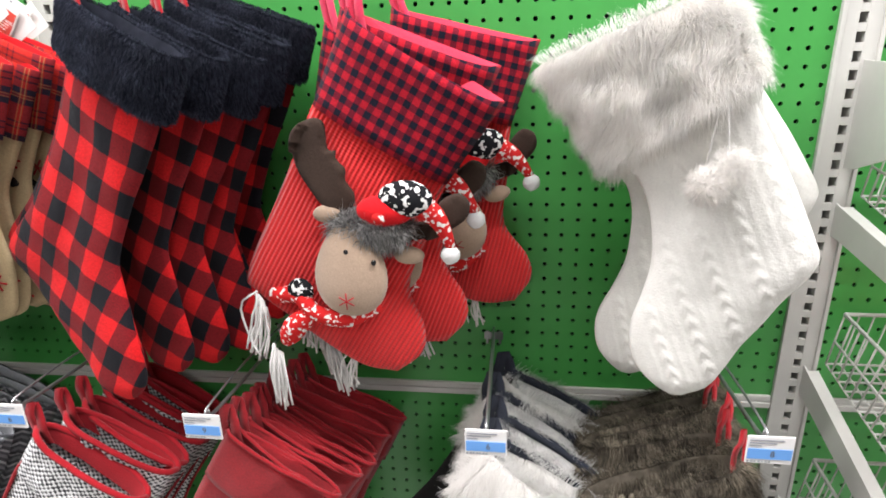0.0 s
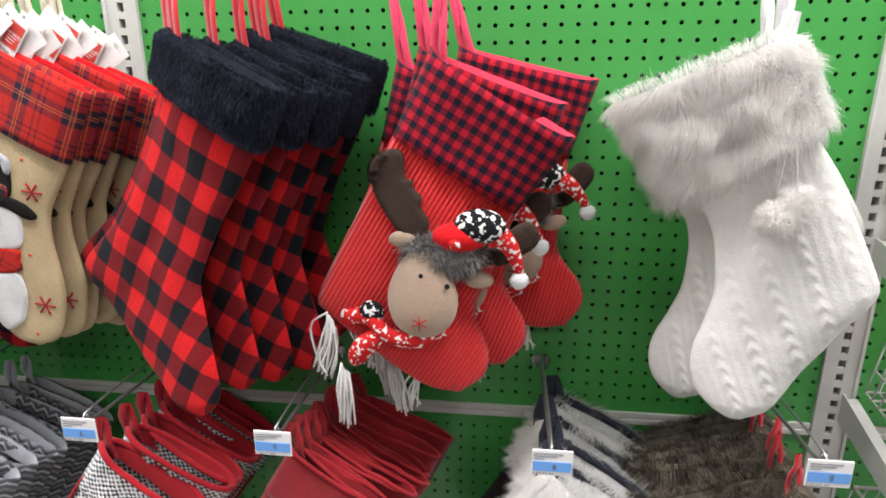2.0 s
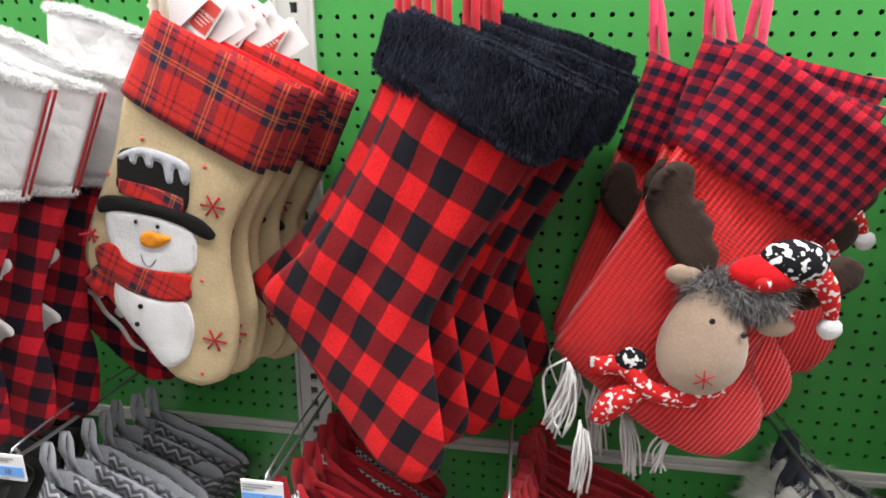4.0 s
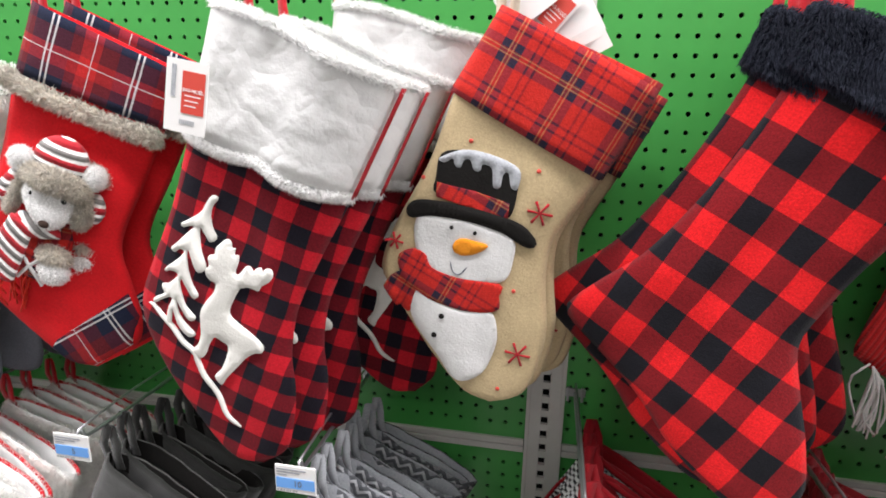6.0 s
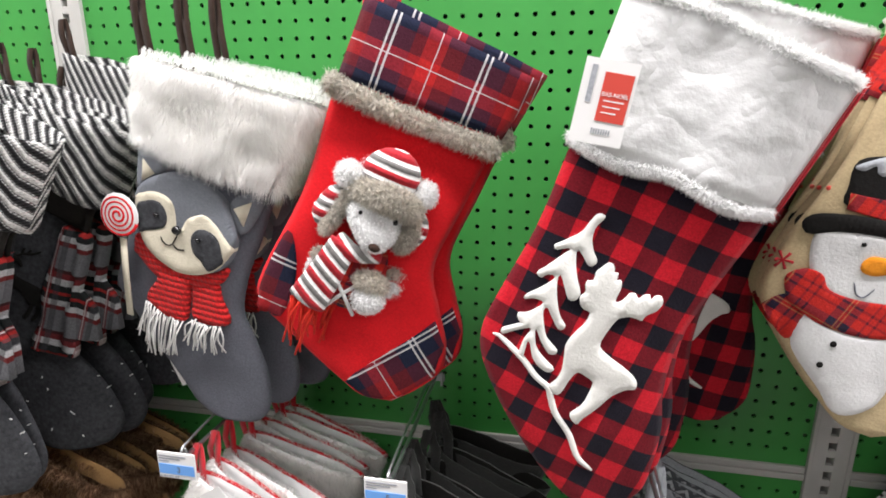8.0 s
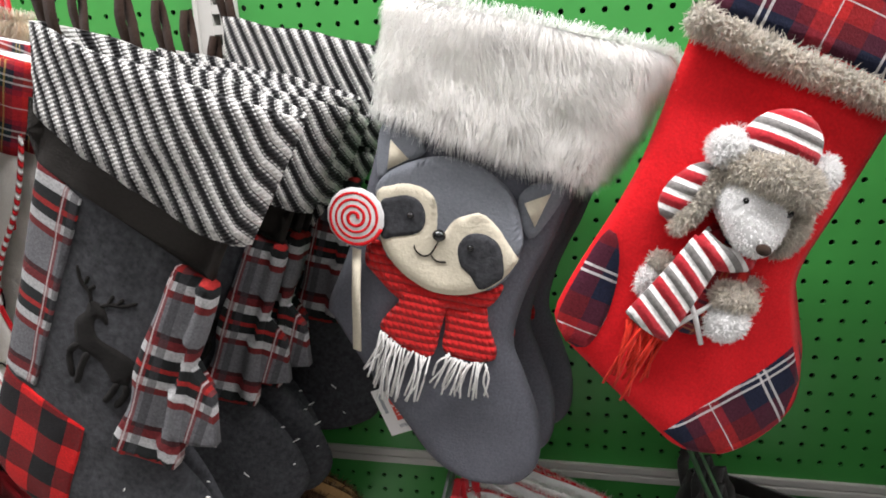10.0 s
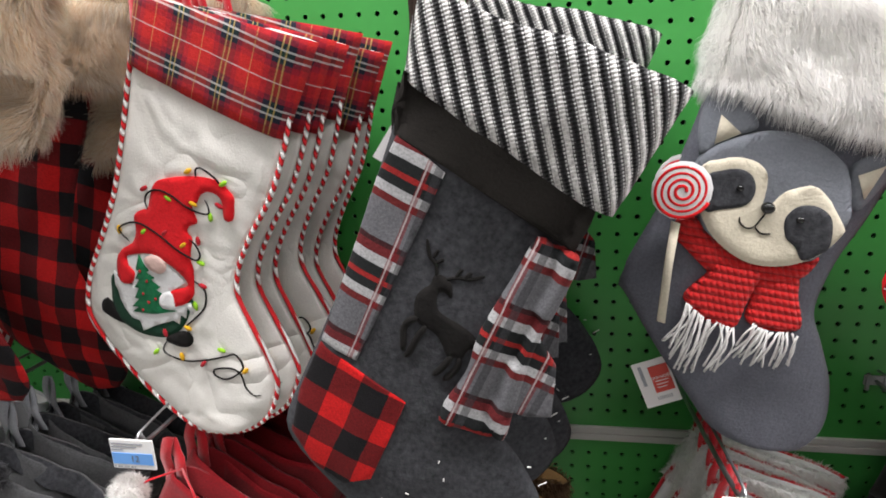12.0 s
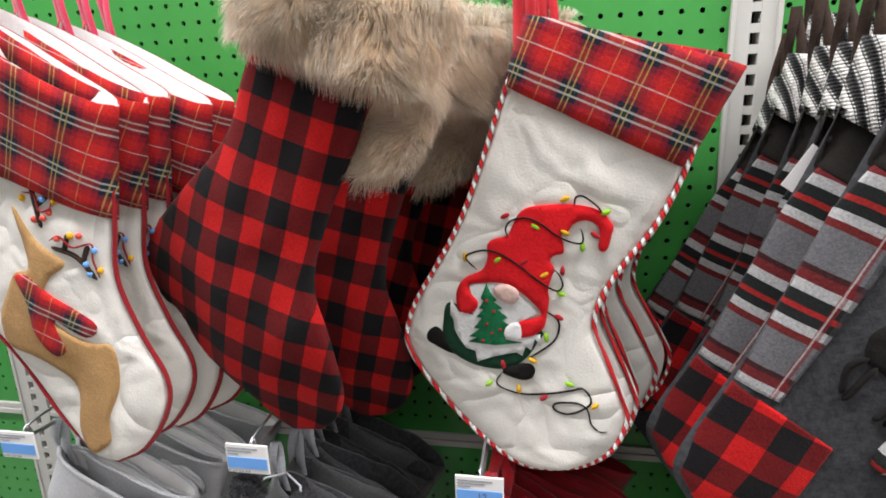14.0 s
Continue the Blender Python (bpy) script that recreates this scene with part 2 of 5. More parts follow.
RED, DRED, BLK = (0.62, 0.015, 0.014), (0.21, 0.012, 0.013), (0.014, 0.013, 0.016)
M = {
    "green": plain("green_panel_paint", (0.054, 0.295, 0.060), 0.36, 0, 0.08),
    # near-black for the shade seen through panel holes and post slots
    "dark": plain("hole_shade_black", (0.02, 0.02, 0.02), 0.9),
    "white_metal": plain("white_powder_coat", (0.52, 0.515, 0.48), 0.38, 0, 0.08),
    "steel": plain("zinc_wire", (0.42, 0.43, 0.44), 0.32, 0.9),
    "paper": plain("white_card", (0.8, 0.79, 0.77), 0.6, 0, 0.04),
    "blue": plain("blue_price_band", (0.14, 0.36, 0.78), 0.55, 0, 0.05),
    "ink": plain("grey_print", (0.12, 0.13, 0.16), 0.7),
    "greyink": plain("pale_grey_print", (0.30, 0.31, 0.34), 0.7),
    "redcard": plain("red_card", (0.6, 0.06, 0.04), 0.55, 0, 0.05),
    "check": buffalo("red_black_buffalo_flannel", 0.0525, (0.79, 0.016, 0.019), (0.23, 0.010, 0.014), (0.010, 0.010, 0.014), 0, (0.0199, 0.0367), 0.0675),
    "check_f": buffalo("soft_buffalo_flannel", 0.048, (0.62, 0.013, 0.013), (0.16, 0.009, 0.010), (0.010, 0.009, 0.010), 0, (0.0325, 0.0068), 0.060),
    "check_s": buffalo("small_buffalo_flannel", 0.046, (0.66, 0.014, 0.028), (0.19, 0.008, 0.016), (0.012, 0.010, 0.018)),
    "gingham": buffalo("red_navy_gingham", 0.0175, (0.56, 0.014, 0.032), (0.19, 0.010, 0.026), (0.012, 0.012, 0.026)),
    "check_b": buffalo("warm_buffalo_flannel", 0.056, (0.66, 0.014, 0.014), (0.17, 0.009, 0.010), (0.010, 0.009, 0.010)),
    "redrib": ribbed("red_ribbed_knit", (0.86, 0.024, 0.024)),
    "redfelt": felt("red_felt", (0.74, 0.012, 0.018)),
    "greyfelt": felt("slate_felt", (0.135, 0.14, 0.165), 0.3),
    "char": felt("charcoal_fleece", (0.062, 0.064, 0.070), 0.6, 0.03, 170),
    "black": felt("black_felt", (0.012, 0.011, 0.010), 0.3, 0.02),
    "darkband": felt("soft_black_jersey", (0.026, 0.023, 0.020), 0.25, 0.03),
    "beige": felt("beige_canvas", (0.55, 0.43, 0.25), 0.22),
    "white_knit": felt("white_knit", (0.78, 0.77, 0.72), 0.10),
    "canvas": puckered("cream_quilted_cotton", (0.80, 0.78, 0.72)),
    "whitefelt": felt("white_felt", (0.74, 0.74, 0.73), 0.10),
    "cream": felt("cream_felt", (0.70, 0.64, 0.50), 0.15),
    "tan": felt("tan_velour", (0.46, 0.27, 0.11), 0.25),
    "brown": felt("dark_brown_felt", (0.048, 0.030, 0.022), 0.3),
    "orange": felt("orange_satin", (0.85, 0.30, 0.02), 0.15),
    "emerald": felt("emerald_embroidery", (0.010, 0.16, 0.060), 0.3),
    "wine": felt("dark_red_velvet", (0.33, 0.010, 0.016), 0.4, 0.12),
    "pinklining": felt("pink_red_lining", (0.80, 0.06, 0.11), 0.15),
    "lining": felt("white_lining", (0.80, 0.79, 0.78), 0.1),
    "redribbon": felt("red_ribbon", (0.62, 0.010, 0.020), 0.2, 0.3),
    "pinkribbon": felt("bright_pink_ribbon", (0.85, 0.05, 0.13), 0.2, 0.3),
    "yarn": felt("white_yarn", (0.80, 0.79, 0.76), 0.2),
    "redyarn": felt("red_yarn", (0.66, 0.03, 0.015), 0.3),
    "plush_skin": felt("taupe_plush", (0.43, 0.31, 0.22), 0.2, 0.3),
    "tart_snow": tartan("red_navy_yellow_tartan", 0.070, [(0, (0.60, 0.028, 0.02)), (0.30, (0.030, 0.022, 0.045)), (0.42, (0.34, 0.020, 0.02)), (0.52, (0.030, 0.022, 0.045)), (0.64, (0.60, 0.028, 0.02)), (0.78, (0.14, 0.014, 0.025)), (0.82, (0.60, 0.028, 0.02)), (0.90, (0.14, 0.014, 0.025)), (0.94, (0.60, 0.028, 0.02))], [(0.44, 0.018), (0.50, 0.018)], (0.50, 0.42, 0.18), 0, (0.0, 0.0), None, 0.32),
    "tart_sheep": tartan("red_navy_white_tartan", 0.105, [(0, (0.52, 0.02, 0.02)), (0.14, (0.13, 0.012, 0.018)), (0.34, (0.014, 0.018, 0.042)), (0.80, (0.15, 0.012, 0.02)), (0.92, (0.52, 0.02, 0.02))], [(0.54, 0.022), (0.60, 0.022), (0.06, 0.010)], (0.74, 0.72, 0.72), 0, (0.02, 0.05), None, 0.8),
    "tart_toe": tartan("navy_toe_tartan", 0.105, [(0, (0.52, 0.02, 0.02)), (0.14, (0.13, 0.012, 0.018)), (0.34, (0.014, 0.018, 0.042)), (0.80, (0.15, 0.012, 0.02)), (0.92, (0.52, 0.02, 0.02))], [(0.54, 0.022), (0.60, 0.022), (0.06, 0.010)], (0.74, 0.72, 0.72), 52, (0.0, 0.0), None, 0.8),
    "tart_gnome": tartan("red_green_white_tartan", 0.056, [(0, (0.58, 0.024, 0.022)), (0.26, (0.32, 0.016, 0.03)), (0.36, (0.02, 0.02, 0.034)), (0.46, (0.012, 0.04, 0.030)), (0.60, (0.02, 0.02, 0.034)), (0.70, (0.32, 0.016, 0.03)), (0.80, (0.58, 0.024, 0.022))], [(0.47, 0.036), (0.59, 0.036), (0.03, 0.02)], (0.72, 0.70, 0.68), 0, (0.01, 0.02), ([(0.485, 0.026), (0.575, 0.026), (0.03, 0.014)], (0.60, 0.42, 0.14)), 0.52),
    "tart_grey": strip_plaid("grey_black_red_plaid"),
    "stripes": boucle("black_white_boucle", 0.0138, 37),
    "candy": bands("red_white_twist", 0.010, [(0, (0.60, 0.015, 0.02)), (0.5, (0.80, 0.78, 0.75))], 45, 0.1),
    "tweed": tweed("grey_tweed", (0.022, 0.022, 0.026), (0.82, 0.82, 0.82), 150),
    "greytri": felt("pale_grey_fleece", (0.42, 0.44, 0.47), 0.3, 0.3),
    "greyvelvet": felt("grey_velvet", (0.092, 0.094, 0.096), 0.5, 0.2),
    # second navy tone is lightened to paint in the plush's sheen
    "navyfur": fur_mat("navy_plush_pile", (0.012, 0.014, 0.024), (0.085, 0.095, 0.135), 0.45),
    "whitefur": fur_mat("white_long_pile", (0.95, 0.94, 0.92), (0.99, 0.985, 0.97), 0.02, 0.8),
    "greyfur": fur_mat("silver_grey_pile", (0.86, 0.84, 0.81), (0.99, 0.98, 0.96), 0.18, 0.8),
    "sherpa": fur_mat("white_sherpa_pile", (0.88, 0.88, 0.87), (0.97, 0.97, 0.96), 0.04, 0.6),
    "beigefur": fur_mat("beige_brown_pile", (0.82, 0.67, 0.50), (0.99, 0.96, 0.89), 0.22, 0.8),
    "brownfur": fur_mat("brown_pile", (0.040, 0.034, 0.027), (0.62, 0.54, 0.42), 0.85),
    "hairmix": fur_mat("grey_hair_pile", (0.10, 0.10, 0.10), (0.60, 0.59, 0.57), 0.3),
    "navycloth": felt("navy_satin_ribbon", (0.035, 0.04, 0.055), 0.3),
    "fleece": lumpy("white_fleece", (0.71, 0.71, 0.70)),
    "satinred": felt("red_satin", (0.38, 0.010, 0.018), 0.2, 0.1),
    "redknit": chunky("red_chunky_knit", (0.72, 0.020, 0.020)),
    "chevron": chevron("grey_chevron_fleece"),
    "plushwhite": lumpy("white_plush", (0.93, 0.93, 0.92)),
    "rustfur": fur_mat("rust_brown_pile", (0.12, 0.055, 0.03), (0.62, 0.40, 0.24), 0.6),
    "charfur": fur_mat("charcoal_pile", (0.05, 0.05, 0.052), (0.20, 0.20, 0.21), 0.4),
    "blackvelvet": felt("black_velvet", (0.026, 0.027, 0.024), 0.5, 0.25),
    "paleplush": felt("pale_grey_plush", (0.60, 0.61, 0.63), 0.25, 0.2),
    "taupefur": fur_mat("taupe_grey_pile", (0.52, 0.49, 0.43), (0.90, 0.85, 0.76), 0.2),
}


# ---- mesh helpers ----
def link(name, verts, faces, mat, parent=None, label="", smooth=True, mats=None, ids=None):
    me = bpy.data.meshes.new(name)
    me.from_pydata([tuple(v) for v in verts], [], [tuple(f) for f in faces])
    for mm in mats or [mat]:
        me.materials.append(M[mm])
    if ids is not None:
        me.polygons.foreach_set("material_index", ids)
    if smooth:
        me.polygons.foreach_set("use_smooth", [True] * len(me.polygons))
    me.update()
    ob = new(name, me)
    if parent:
        ob.parent = parent
    if label:
        tagged(ob, label)
    return ob


def boxes(name, spec, mat, parent=None, label="", bevel=0.0):
    """One mesh of bevelled boxes; spec: (x0, y0, z0, x1, y1, z1) each."""
    bm = bmesh.new()
    for x0, y0, z0, x1, y1, z1 in spec:
        r = bmesh.ops.create_cube(bm, size=1)
        bmesh.ops.scale(bm, vec=(x1 - x0, y1 - y0, z1 - z0), verts=r["verts"])
        bmesh.ops.translate(bm, vec=((x0 + x1) / 2, (y0 + y1) / 2, (z0 + z1) / 2), verts=r["verts"])
    if bevel:
        bmesh.ops.bevel(bm, geom=bm.edges[:], offset=bevel, segments=2, affect="EDGES", profile=0.5)
    me = bpy.data.meshes.new(name)
    bm.to_mesh(me), bm.free()
    me.materials.append(M[mat])
    ob = new(name, me)
    if parent:
        ob.parent = parent
    if label:
        tagged(ob, label)
    return ob


def smooth_line(pts, n, closed=False):
    """n points at even steps along a Catmull-Rom curve through pts."""
    p = np.array(pts, float)
    k = len(p)
    ext = np.vstack([p[-1], p, p[0], p[1]]) if closed else np.vstack([2 * p[0] - p[1], p, 2 * p[-1] - p[-2]])
    out = []
    for i in range(k if closed else k - 1):
        a, b, c, d = ext[i:i + 4]
        for s in np.linspace(0, 1, 12, endpoint=False):
            out.append(0.5 * (2 * b + (c - a) * s + (2 * a - 5 * b + 4 * c - d) * s ** 2 + (3 * b - a - 3 * c + d) * s ** 3))
    out.append(p[0] if closed else p[-1])
    out = np.array(out)
    run = np.r_[0, np.cumsum(np.linalg.norm(np.diff(out, axis=0), axis=1))]
    want = np.linspace(0, run[-1], n + 1 if closed else n)
    res = np.stack([np.interp(want, run, out[:, j]) for j in range(p.shape[1])], 1)
    return res[:-1] if closed else res


def tube(path, r, sides=7):
    """Vertices and faces of a round tube along a path (radius a number or one per point)."""
    p = np.array(path, float)
    rr = np.full(len(p), r) if np.isscalar(r) else np.array(r)
    tan = np.gradient(p, axis=0)
    tan /= np.linalg.norm(tan, axis=1)[:, None] + 1e-9
    ref = np.array([0.13, 0.27, 0.95]) if abs(tan[0][2]) < 0.9 else np.array([1.0, 0.1, 0.05])
    verts = []
    for q, t, w in zip(p, tan, rr):
        a = np.cross(t, ref)
        a /= np.linalg.norm(a)
        b = np.cross(t, a)
        for k in range(sides):
            g = 2 * math.pi * k / sides
            verts.append(q + w * (math.cos(g) * a + math.sin(g) * b))
    faces = [(i * sides + k, i * sides + (k + 1) % sides, (i + 1) * sides + (k + 1) % sides, (i + 1) * sides + k)
             for i in range(len(p) - 1) for k in range(sides)]
    faces += [tuple(range(sides))[::-1], tuple((len(p) - 1) * sides + k for k in range(sides))]
    return verts, faces


def merge(pieces):
    verts, faces = [], []
    for v, f in pieces:
        n = len(verts)
        verts += [tuple(q) for q in v]
        faces += [tuple(i + n for i in g) for g in f]
    return verts, faces


def ball(c, rx, ry, rz, rings=9, sides=14, lumps=0.0, seed=0, hook=None):
    v, f = [], []
    for i in range(rings + 1):
        th = math.pi * i / rings
        for k in range(sides):
            ph = 2 * math.pi * k / sides
            d = Vector((math.sin(th) * math.cos(ph), math.sin(th) * math.sin(ph), math.cos(th)))
            s = 1 + lumps * noise.noise(d * 2.5 + Vector((seed * 3.1, 0, 0)))
            q = Vector((c[0] + rx * d.x * s, c[1] + ry * d.y * s, c[2] + rz * d.z * s))
            v.append(hook(q) if hook else q)
    for i in range(rings):
        for k in range(sides):
            f.append((i * sides + k, (i + 1) * sides + k, (i + 1) * sides + (k + 1) % sides, i * sides + (k + 1) % sides))
    return v, f


def pile(verts, faces, count, length, droop, width=0.0009, seed=1, curl=0.22, keep=None):
    """Hair strands standing on a surface: two short segments each, bending downwards."""
    rng = np.random.default_rng(seed)
    v = np.array([tuple(q) for q in verts])
    tri = np.array([(f[0], f[i], f[i + 1]) for f in faces for i in range(1, len(f) - 1)])
    a, b, c = v[tri[:, 0]], v[tri[:, 1]], v[tri[:, 2]]
    nrm = np.cross(b - a, c - a)
    area = np.linalg.norm(nrm, axis=1)
    if keep is not None:
        area = area * keep((a + b + c) / 3)
    pick = rng.choice(len(tri), count, p=area / area.sum())
    u, w = rng.random(count), rng.random(count)
    flip = u + w > 1
    u[flip], w[flip] = 1 - u[flip], 1 - w[flip]
    base = a[pick] + u[:, None] * (b - a)[pick] + w[:, None] * (c - a)[pick]
    n = nrm[pick] / (np.linalg.norm(nrm[pick], axis=1)[:, None] + 1e-12)
    jit = rng.normal(0, curl, (count, 3))
    clump = np.array([noise.noise_vector(Vector(q) * 32) for q in base]) * 0.9
    d1 = n + 0.5 * jit + 0.5 * clump + np.array(droop) * 0.35
    d2 = n * 0.45 + jit + clump + np.array(droop)
    d1 /= np.linalg.norm(d1, axis=1)[:, None]
    d2 /= np.linalg.norm(d2, axis=1)[:, None]
    ln = length * (0.6 + 0.6 * rng.random(count))[:, None]
    side = np.cross(d1, rng.normal(0, 1, (count, 3)))
    side /= np.linalg.norm(side, axis=1)[:, None] + 1e-9
    mid = base + d1 * ln * 0.5
    tip = mid + d2 * ln * 0.55
    hw = side * width
    pts = np.stack([base - hw, base + hw, mid + hw * 0.8, mid - hw * 0.8, tip], 1).reshape(-1, 3)
    k = np.arange(count) * 5
    fc = [(i, i + 1, i + 2, i + 3) for i in k] + [(i + 3, i + 2, i + 4) for i in k]
    return [tuple(q) for q in pts], [tuple(int(j) for j in f) for f in fc]


# ---- the setting: floor, ceiling, unseen front that bounces light, perforated back wall ----
def slab(name, x0, y0, z0, x1, y1, z1, mat, label):
    ob = boxes(name, [(x0, y0, z0, x1, y1, z1)], mat)
    return tagged(ob, label, name.split("_")[0], kind="structure")


M["tile"] = plain("pale_vinyl_floor", (0.55, 0.54, 0.52), 0.3, 0, 0.1)
M["ceil"] = plain("white_ceiling_tile", (0.75, 0.75, 0.74), 0.9, 0, 0.05)
M["facing"] = plain("bounce_front_grey", (0.22, 0.20, 0.19), 0.7, 0, 0.4)
slab("floor", -5, -4.2, -0.1, 5, 0.6, 0.0, "tile", "pale vinyl shop floor along the aisle")
slab("ceiling", -5, -4.2, 3.1, 5, 0.6, 3.2, "ceil", "white tiled shop ceiling above the aisle")
# stands behind the camera, out of view, only to bounce light back
slab("wall_facing", -5, -3.0, 0.0, 5, -2.9, 2.0, "facing", "unseen plain front added across the aisle to bounce light")

PITCH = 0.025
BAYS = (-3.6, -2.4, -1.2, 0.0, 1.2)
PANELS = ((0.25, 1.04), (1.06, 2.2))


def perforated(x0, x1, z0, z1, first_x, first_z):
    """A sheet with a round hole in every cell of a 25 mm grid and a short collar behind each."""
    r, n = 0.0036, 8
    verts, faces = [], []
    xs = np.arange(first_x, x1 - 0.012, PITCH)
    zs = np.arange(first_z + PITCH * math.ceil((z0 + 0.010 - first_z) / PITCH), z1 - 0.010, PITCH)
    ring = [(math.cos(2 * math.pi * (k + 0.5) / n), math.sin(2 * math.pi * (k + 0.5) / n)) for k in range(n)]
    h = PITCH / 2
    for cx in xs:
        for cz in zs:
            b = len(verts)
            for c, s in ring:
                q = h / max(abs(c), abs(s))
                verts.append((cx + c * q, 0, cz + s * q))
            verts += [(cx + c * r, 0.0, cz + s * r) for c, s in ring]
            verts += [(cx + c * r, 0.004, cz + s * r) for c, s in ring]
            for k in range(n):
                j = (k + 1) % n
                faces += [(b + k, b + j, b + n + j, b + n + k), (b + n + k, b + n + j, b + 2 * n + j, b + 2 * n + k)]
            for k in (0, 2, 4, 6):
                c = len(verts)
                sx, sz = (1 if ring[k][0] > 0 else -1), (1 if ring[k][1] > 0 else -1)
                verts.append((cx + sx * h, 0, cz + sz * h))
                faces.append((b + k, c, b + k + 1))
    # plain margins round the field of holes
    xa, xb, za, zb = xs[0] - h, xs[-1] + h, zs[0] - h, zs[-1] + h
    for a, b, c, d in ((x0, z0, xa, z1), (xb, z0, x1, z1), (xa, z0, xb, za), (xa, zb, xb, z1)):
        i = len(verts)
        verts += [(a, 0, b), (c, 0, b), (c, 0, d), (a, 0, d)]
        faces.append((i, i + 1, i + 2, i + 3))
    return verts, faces


for i, bx in enumerate(BAYS):
    for j, (z0, z1) in enumerate(PANELS):
        v, f = perforated(bx + 0.022, bx + 1.178, z0, z1, bx + 0.0375, 1.0625)
        ob = link("panel", v, f, "green", smooth=False)
        tagged(ob, "green perforated metal back panel of the gondola", "back panel", "back panels", "structure")
    # added black sheet: gives the holes their shaded depth
    slab("backing_board", bx + 0.01, 0.06, 0.1, bx + 1.19, 0.07, 2.3, "dark", "dark sheet put behind the perforated panel for the shade in its holes")


def upright(x):
    """White slotted post: a ladder front with two raised edges, and a dark strip added for the shade behind its slots.
    """
    thing = new("upright")
    thing.location = (x, 0, 0)
    spec = [(-0.027, -0.004, 0.1, -0.0055, 0.03, 2.3), (0.0055, -0.004, 0.1, 0.027, 0.03, 2.3),
            (-0.030, -0.007, 0.1, -0.024, 0.03, 2.3), (0.024, -0.007, 0.1, 0.030, 0.03, 2.3)]
    for one in spec:
        boxes("post", [one], "white_metal", thing, bevel=0.0008)
    rungs = [(-0.006, -0.0035, 0.0875 + PITCH * k - 0.0055, 0.006, 0.004, 0.0875 + PITCH * k + 0.0055) for k in range(16, 86)]
    boxes("slot_bridge", rungs, "white_metal", thing)
    boxes("slot_shade", [(-0.0055, 0.022, 0.1, 0.0055, 0.026, 2.3)], "dark", thing)
    return tagged(thing, "white slotted metal upright between green panels", "upright", "uprights", "structure")


for bx in BAYS:
    upright(bx)
upright(2.4)
for bx in BAYS:
    rail = boxes("rail", [(bx + 0.031, -0.007, 1.039, bx + 1.169, 0.003, 1.0495), (bx + 0.031, -0.005, 1.0502, bx + 1.169, 0.003, 1.061)], "white_metal", bevel=0.0015)
    tagged(rail, "off-white metal joint rail across the panels", "rail", "rails", "structure")


# ---- hooks and price tags ----
def text_mesh(body, size):
    cu = bpy.data.curves.new("lettering", "FONT")
    cu.body, cu.size, cu.align_x, cu.align_y, cu.extrude = body, size, "CENTER", "CENTER", 0.00015
    ob = bpy.data.objects.new("lettering", cu)
    scene.collection.objects.link(ob)
    me = bpy.data.meshes.new_from_object(ob.evaluated_get(bpy.context.evaluated_depsgraph_get()))
    bpy.data.objects.remove(ob)
    return me


def lettering(name, body, size, mat, parent, x, y, z, turn=0.0):
    me = text_mesh(body, size)
    me.materials.clear()
    me.materials.append(M[mat])
    ob = new(name, me)
    ob.parent = parent
    ob.matrix_basis = pose(x, y, z, 90, turn, 0)
    return ob


def hook(x, z, length=0.285, price=None, lean=0.0):
    """Zinc wire hook in the panel; with a price it carries a card in a holder at its end."""
    thing = new("display_hook")
    thing.matrix_world = pose(x, 0, z)
    pts = [(0, -0.004, 0), (0, -length * 0.5, -0.002), (0, -length + 0.03, 0.0), (0, -length + 0.012, 0.004), (0, -length + 0.008, 0.016)]
    v, f = tube(smooth_line(pts, 18), 0.0028)
    link("wire", v, f, "steel", thing)
    boxes("back_plate", [(-0.016, -0.004, -0.006, 0.016, -0.0015, 0.008), (-0.013, -0.006, -0.014, -0.009, -0.001, 0.010), (0.009, -0.006, -0.014, 0.013, -0.001, 0.010)], "steel", thing, bevel=0.0005)
    if price is not None:
        pts = [(0.0, -0.003, 0.016), (0, -length * 0.6, 0.022), (0, -length + 0.004, 0.016), (0, -length - 0.004, 0.004)]
        v, f = tube(smooth_line(pts, 14), 0.0017)
        link("tag_wire", v, f, "steel", thing)
        y = -length - 0.008
        holder = boxes("tag_holder", [(-0.026, y, -0.019, 0.026, y + 0.0025, 0.018)], "paper", thing, "clear plastic price holder with a white card", bevel=0.0008)
        boxes("price_band", [(-0.0245, y - 0.0008, -0.0125, 0.0245, y - 0.0002, 0.0015)], "blue", holder, "pale blue printed band")
        if price:
            lettering("price", price, 0.011, "ink", holder, 0.003, y - 0.001, -0.0056)
        boxes("print_bar", [(-0.0235, y - 0.0006, 0.0122, 0.014, y - 0.0002, 0.0138), (-0.0235, y - 0.0006, 0.0085, 0.006, y - 0.0002, 0.0100), (-0.0235, y - 0.0006, 0.005, -0.010, y - 0.0002, 0.0062)], "greyink", holder)
        boxes("barcode", [(-0.024 + 0.004 * k, y - 0.0006, -0.0172, -0.022 + 0.004 * k + 0.001 * (k % 2), y - 0.0002, -0.0148) for k in range(7)], "greytri", holder)
    return tagged(thing, "zinc wire display hook" + (" with a white and blue price card" if price is not None else " holding stockings"), "hook", "hooks")


LOW = 1.155
for hx, price in ((1.035, "8"), (0.705, "6"), (0.331, "9"), (0.045, "6"), (-0.293, "10"), (-0.603, "5"), (-0.875, "3"), (-1.225, ""), (-1.521, "12"), (-1.788, ""), (-2.1, "")):
    hook(hx, LOW + {-1.521: 0.024, -1.788: 0.04, -2.1: 0.032, 1.035: 0.012}.get(hx, 0.0), 0.285, price)


